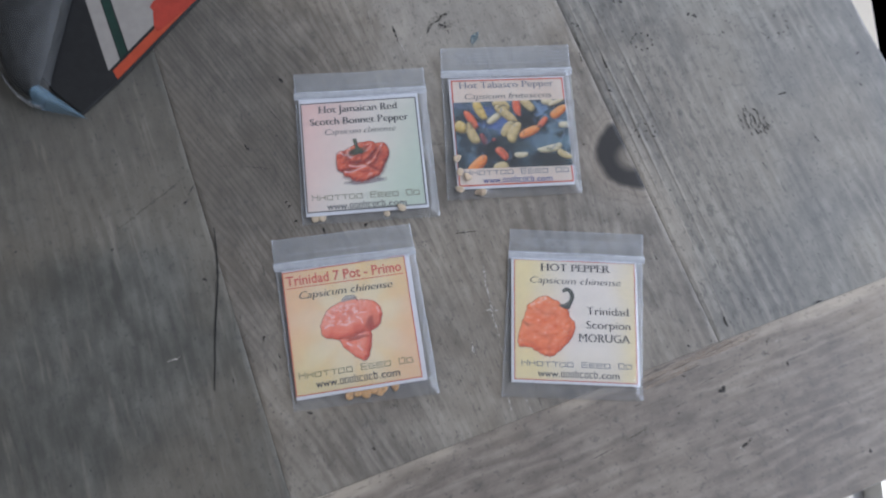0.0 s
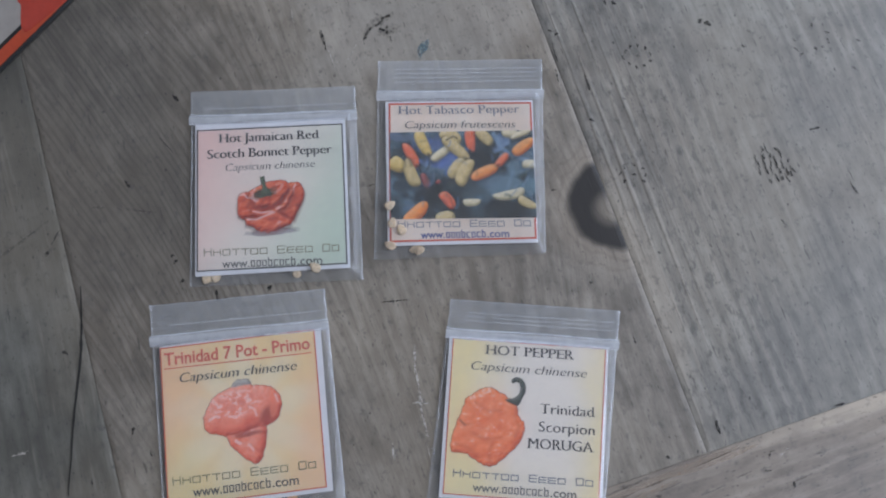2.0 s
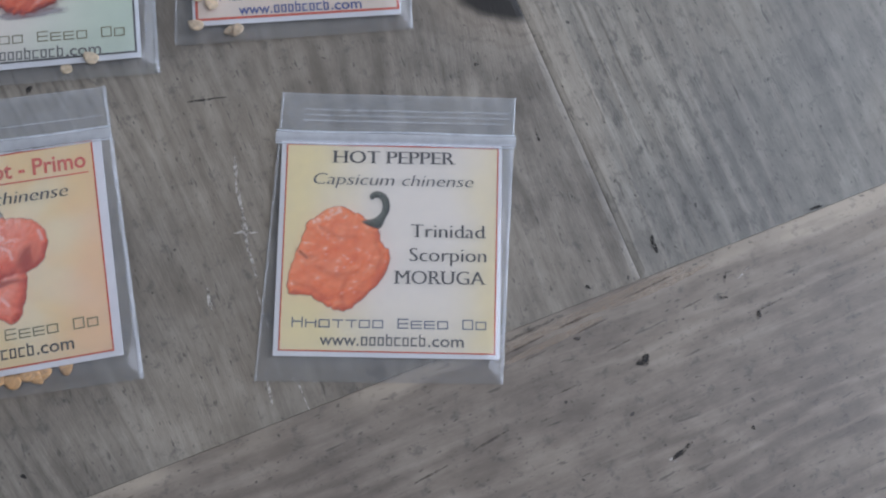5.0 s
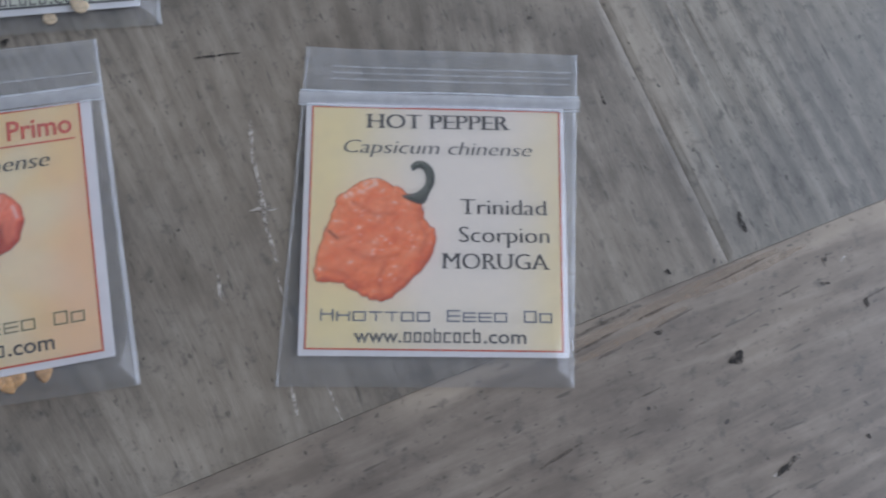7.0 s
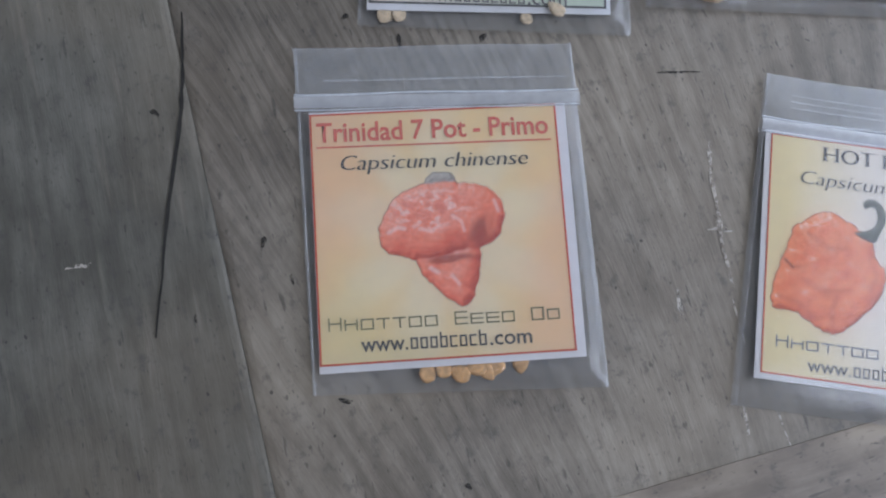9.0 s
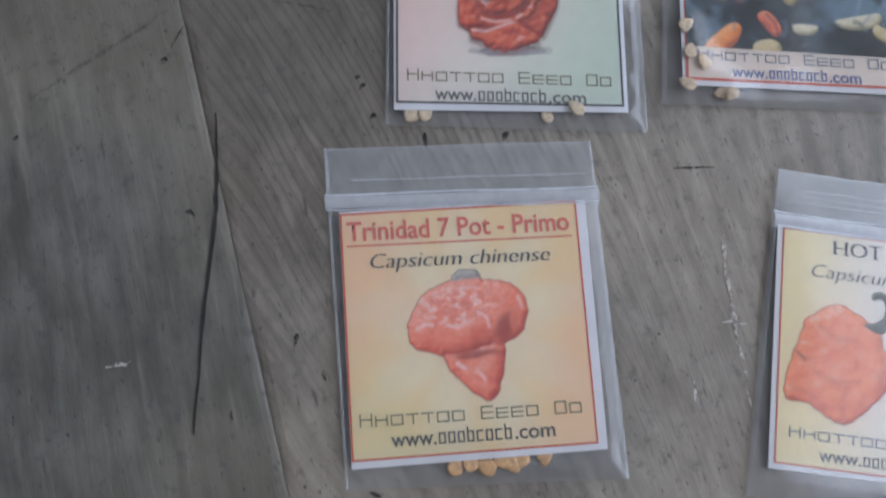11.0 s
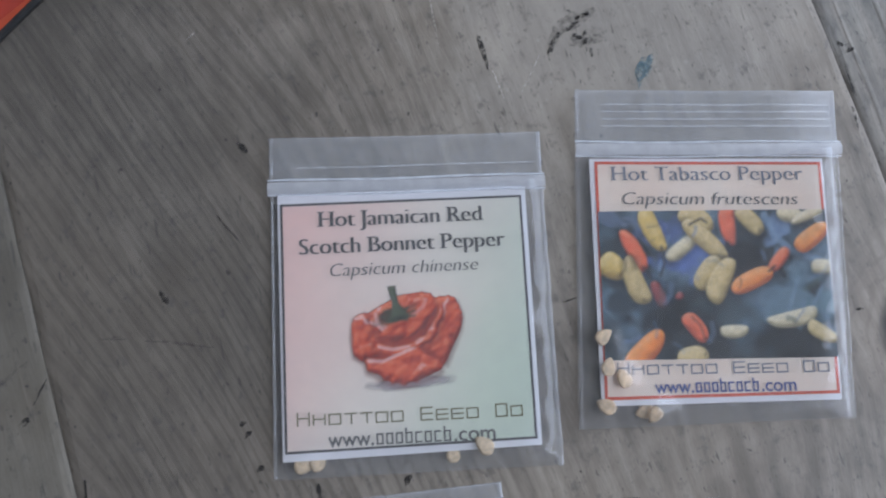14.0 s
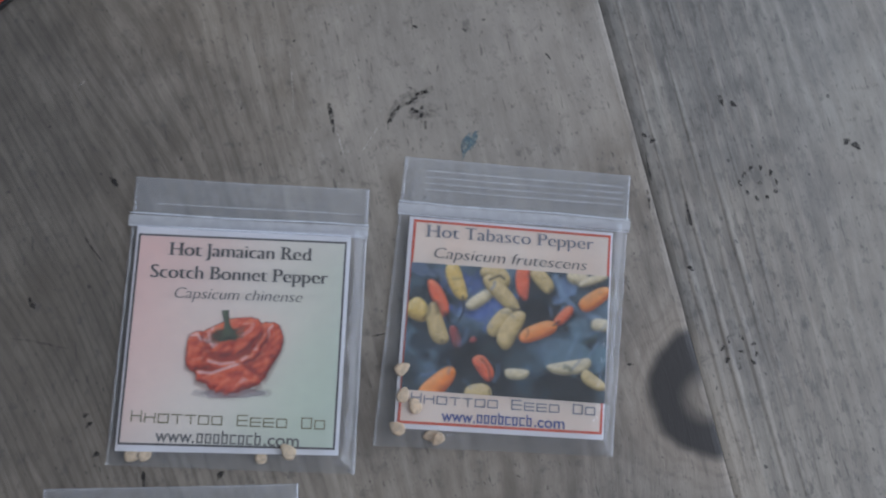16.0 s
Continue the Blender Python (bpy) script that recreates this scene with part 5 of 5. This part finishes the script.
for pts, w_ in (([(-10.4, 0.6), (-8.8, 1.4), (-7.6, 1.2)], 0.7), ([(-4.6, 1.0), (-2.6, 0.4), (-1.2, 1.4)], 0.6), ([(-3.2, -6.4), (-2.0, -7.2)], 0.8), ([(9.4, 5.6), (10.0, 3.6)], 0.5), ([(1.4, 3.2), (3.0, 2.0), (3.4, 0.2)], 0.45), ([(0.6, -8.0), (1.8, -9.6)], 0.5)):
    pic.line(pts, w_, GLOSS, 0.75, 0.6)
pic.mesh("pepper_picture", Z2, lab)
part("maker_mark", logo_shapes(("uuottoo", "eeeo", "oo"), -22.3, 20.0, -16.7, 2.4, Z2, -0.6), M_OLIVE, lab)
web_line(-16.5, 14.2, -20.6, 2.8, Z2, -0.8, M_BLACK, lab)

# ---- printed pouch and the loose plastic bag by it ----
M_POUCH_BLACK = plain("black_print", (0.012, 0.012, 0.013), 0.5, 0.2)
M_POUCH_WHITE = plain("white_print", (0.33, 0.30, 0.275), 0.35, 0.05)
M_POUCH_GREEN = plain("green_print", (0.008, 0.035, 0.026), 0.35, 0.2)
M_POUCH_ORANGE = plain("orange_print", (0.46, 0.066, 0.028), 0.3, 0.08)
M_POUCH_RED = plain("red_print", (0.42, 0.05, 0.032), 0.15, 0.08)
pouch = empty("printed_pouch", pose(-0.1575, 0.0657, 0.0003, 0, 0, 55.5), "flat glossy pouch printed black, white, green and orange", "pouch")
TH = 0.0018
bm = bmesh.new()
loop = [(0, 0), (0.17, 0), (0.17, 0.11), (0.02, 0.11), (-0.0015, 0.0627), (-0.0136, 0.0362), (-0.018, 0.0162), (-0.0185, 0.0012)]
low = [bm.verts.new((x, y, 0.0)) for x, y in loop]
bm.faces.new(low[::-1])
up = bmesh.ops.extrude_face_region(bm, geom=bm.faces[:])
bmesh.ops.translate(bm, vec=(0, 0, TH), verts=[v for v in up["geom"] if isinstance(v, bmesh.types.BMVert)])
bmesh.ops.recalc_face_normals(bm, faces=bm.faces[:])
bmesh.ops.bevel(bm, geom=[e for e in bm.edges if abs(e.verts[0].co.z - e.verts[1].co.z) < 1e-6], offset=0.0007, segments=2, profile=0.6, affect="EDGES")
part("body", bm, M_POUCH_BLACK, pouch)


def panel(name, pts, material, k):
    part(name, flat(pts, TH + 0.00005 * k), material, pouch)


panel("orange_band", [(1.0, 0.75), (168, 0.75), (168, 4.7), (2.6, 4.7)], M_POUCH_ORANGE, 1)
panel("white_panel", [(1.6, 6.0), (8.0, 6.0), (39, 55), (32.6, 55)], M_POUCH_WHITE, 1)
panel("green_stripe", [(8.4, 6.0), (12.2, 6.0), (43.2, 55), (39.4, 55)], M_POUCH_GREEN, 1)
panel("white_panel", [(12.8, 6.0), (168, 6.0), (168, 55), (43.8, 55)], M_POUCH_WHITE, 1)
panel("red_tab", smooth_loop([(27, 4.5), (31, 2.0), (62, 0.9), (62, 12.6), (36, 13.4), (32.5, 10.5)], 5), M_POUCH_RED, 2)

M_GREYBAG = film("grey_plastic", 0.05, 0.3, (0.72, 0.73, 0.74), relief=0.08, ior=1.2, milk_colour=(0.5, 0.5, 0.5))
# blue milk_colour paints a sky reflection onto the bag's folded corner
M_SKY_SHEEN = film("plastic_sky_sheen", 0.3, 0.2, (0.7, 0.8, 0.9), ior=1.3, milk_colour=(0.25, 0.40, 0.52))
M_GREYFILL = plain("grey_contents", (0.03, 0.03, 0.029), 0.8, 0.4, 0.06)


def crumple(x, y, amp, seed):
    return amp * (noise.noise(Vector((x * 45, y * 45, seed))) + 0.5 * noise.noise(Vector((x * 120, y * 120, seed + 2))))


def bag_rise(x):
    """How far the rounded bottom of the bag lies above its lowest corner."""
    return min(0.07, 0.0125 * (max(0.0, 0.029 - x) / 0.019) ** 2.0)


BW = 0.058
bag = empty("plastic_bag", pose(-0.2095, 0.0885, 0.0024, 0, 0, -4), "crumpled clear plastic bag with grey contents", "plastic bag")
part("filling", sheet(30, 40, lambda s, t: ((s - 0.5) * 0.05, (t - 0.35) * 0.085 + bag_rise((s - 0.5) * BW) * (1 - t), 0.011 * (math.sin(math.pi * s) * math.sin(math.pi * t)) ** 0.5 + crumple(s, t, 0.0016, 3))), M_GREYFILL, bag, smooth=True)
part("skin", sheet(40, 50, lambda s, t: ((s - 0.5) * 0.058, (t - 0.37) * 0.092 + bag_rise((s - 0.5) * BW) * (1 - t), 0.0135 * (math.sin(math.pi * s) * math.sin(math.pi * t)) ** 0.45 + crumple(s, t, 0.0014, 9) + 0.0004)), M_GREYBAG, bag, smooth=True)
part("folded_corner", sheet(16, 8, lambda s, t: (0.025 + 0.021 * s, -0.0345 - 0.002 * s + 0.010 * t * (1 - s), 0.0006 + 0.005 * math.sin(math.pi * t) * (1 - s) + crumple(s, t, 0.0005, 5))), M_SKY_SHEEN, bag, smooth=True)
# the bag's thick rolled bottom edge
bm, rows = bmesh.new(), []
for i in range(41):
    s = 0.3 + 0.7 * i / 40
    x = (s - 0.5) * BW
    c = Vector((x, -0.37 * 0.092 + bag_rise(x), 0.0012))
    rows.append([bm.verts.new(c + Vector((-0.3 * math.cos(a), math.cos(a), math.sin(a))) * 0.0011) for a in (k * math.pi / 3 for k in range(6))])
for a, b in zip(rows, rows[1:]):
    for k in range(6):
        bm.faces.new((a[k], a[(k + 1) % 6], b[(k + 1) % 6], b[k]))
part("rolled_edge", bm, film("rolled_plastic", 0.35, 0.2, (0.85, 0.86, 0.88), milk_colour=(0.5, 0.5, 0.5)), bag, smooth=True)
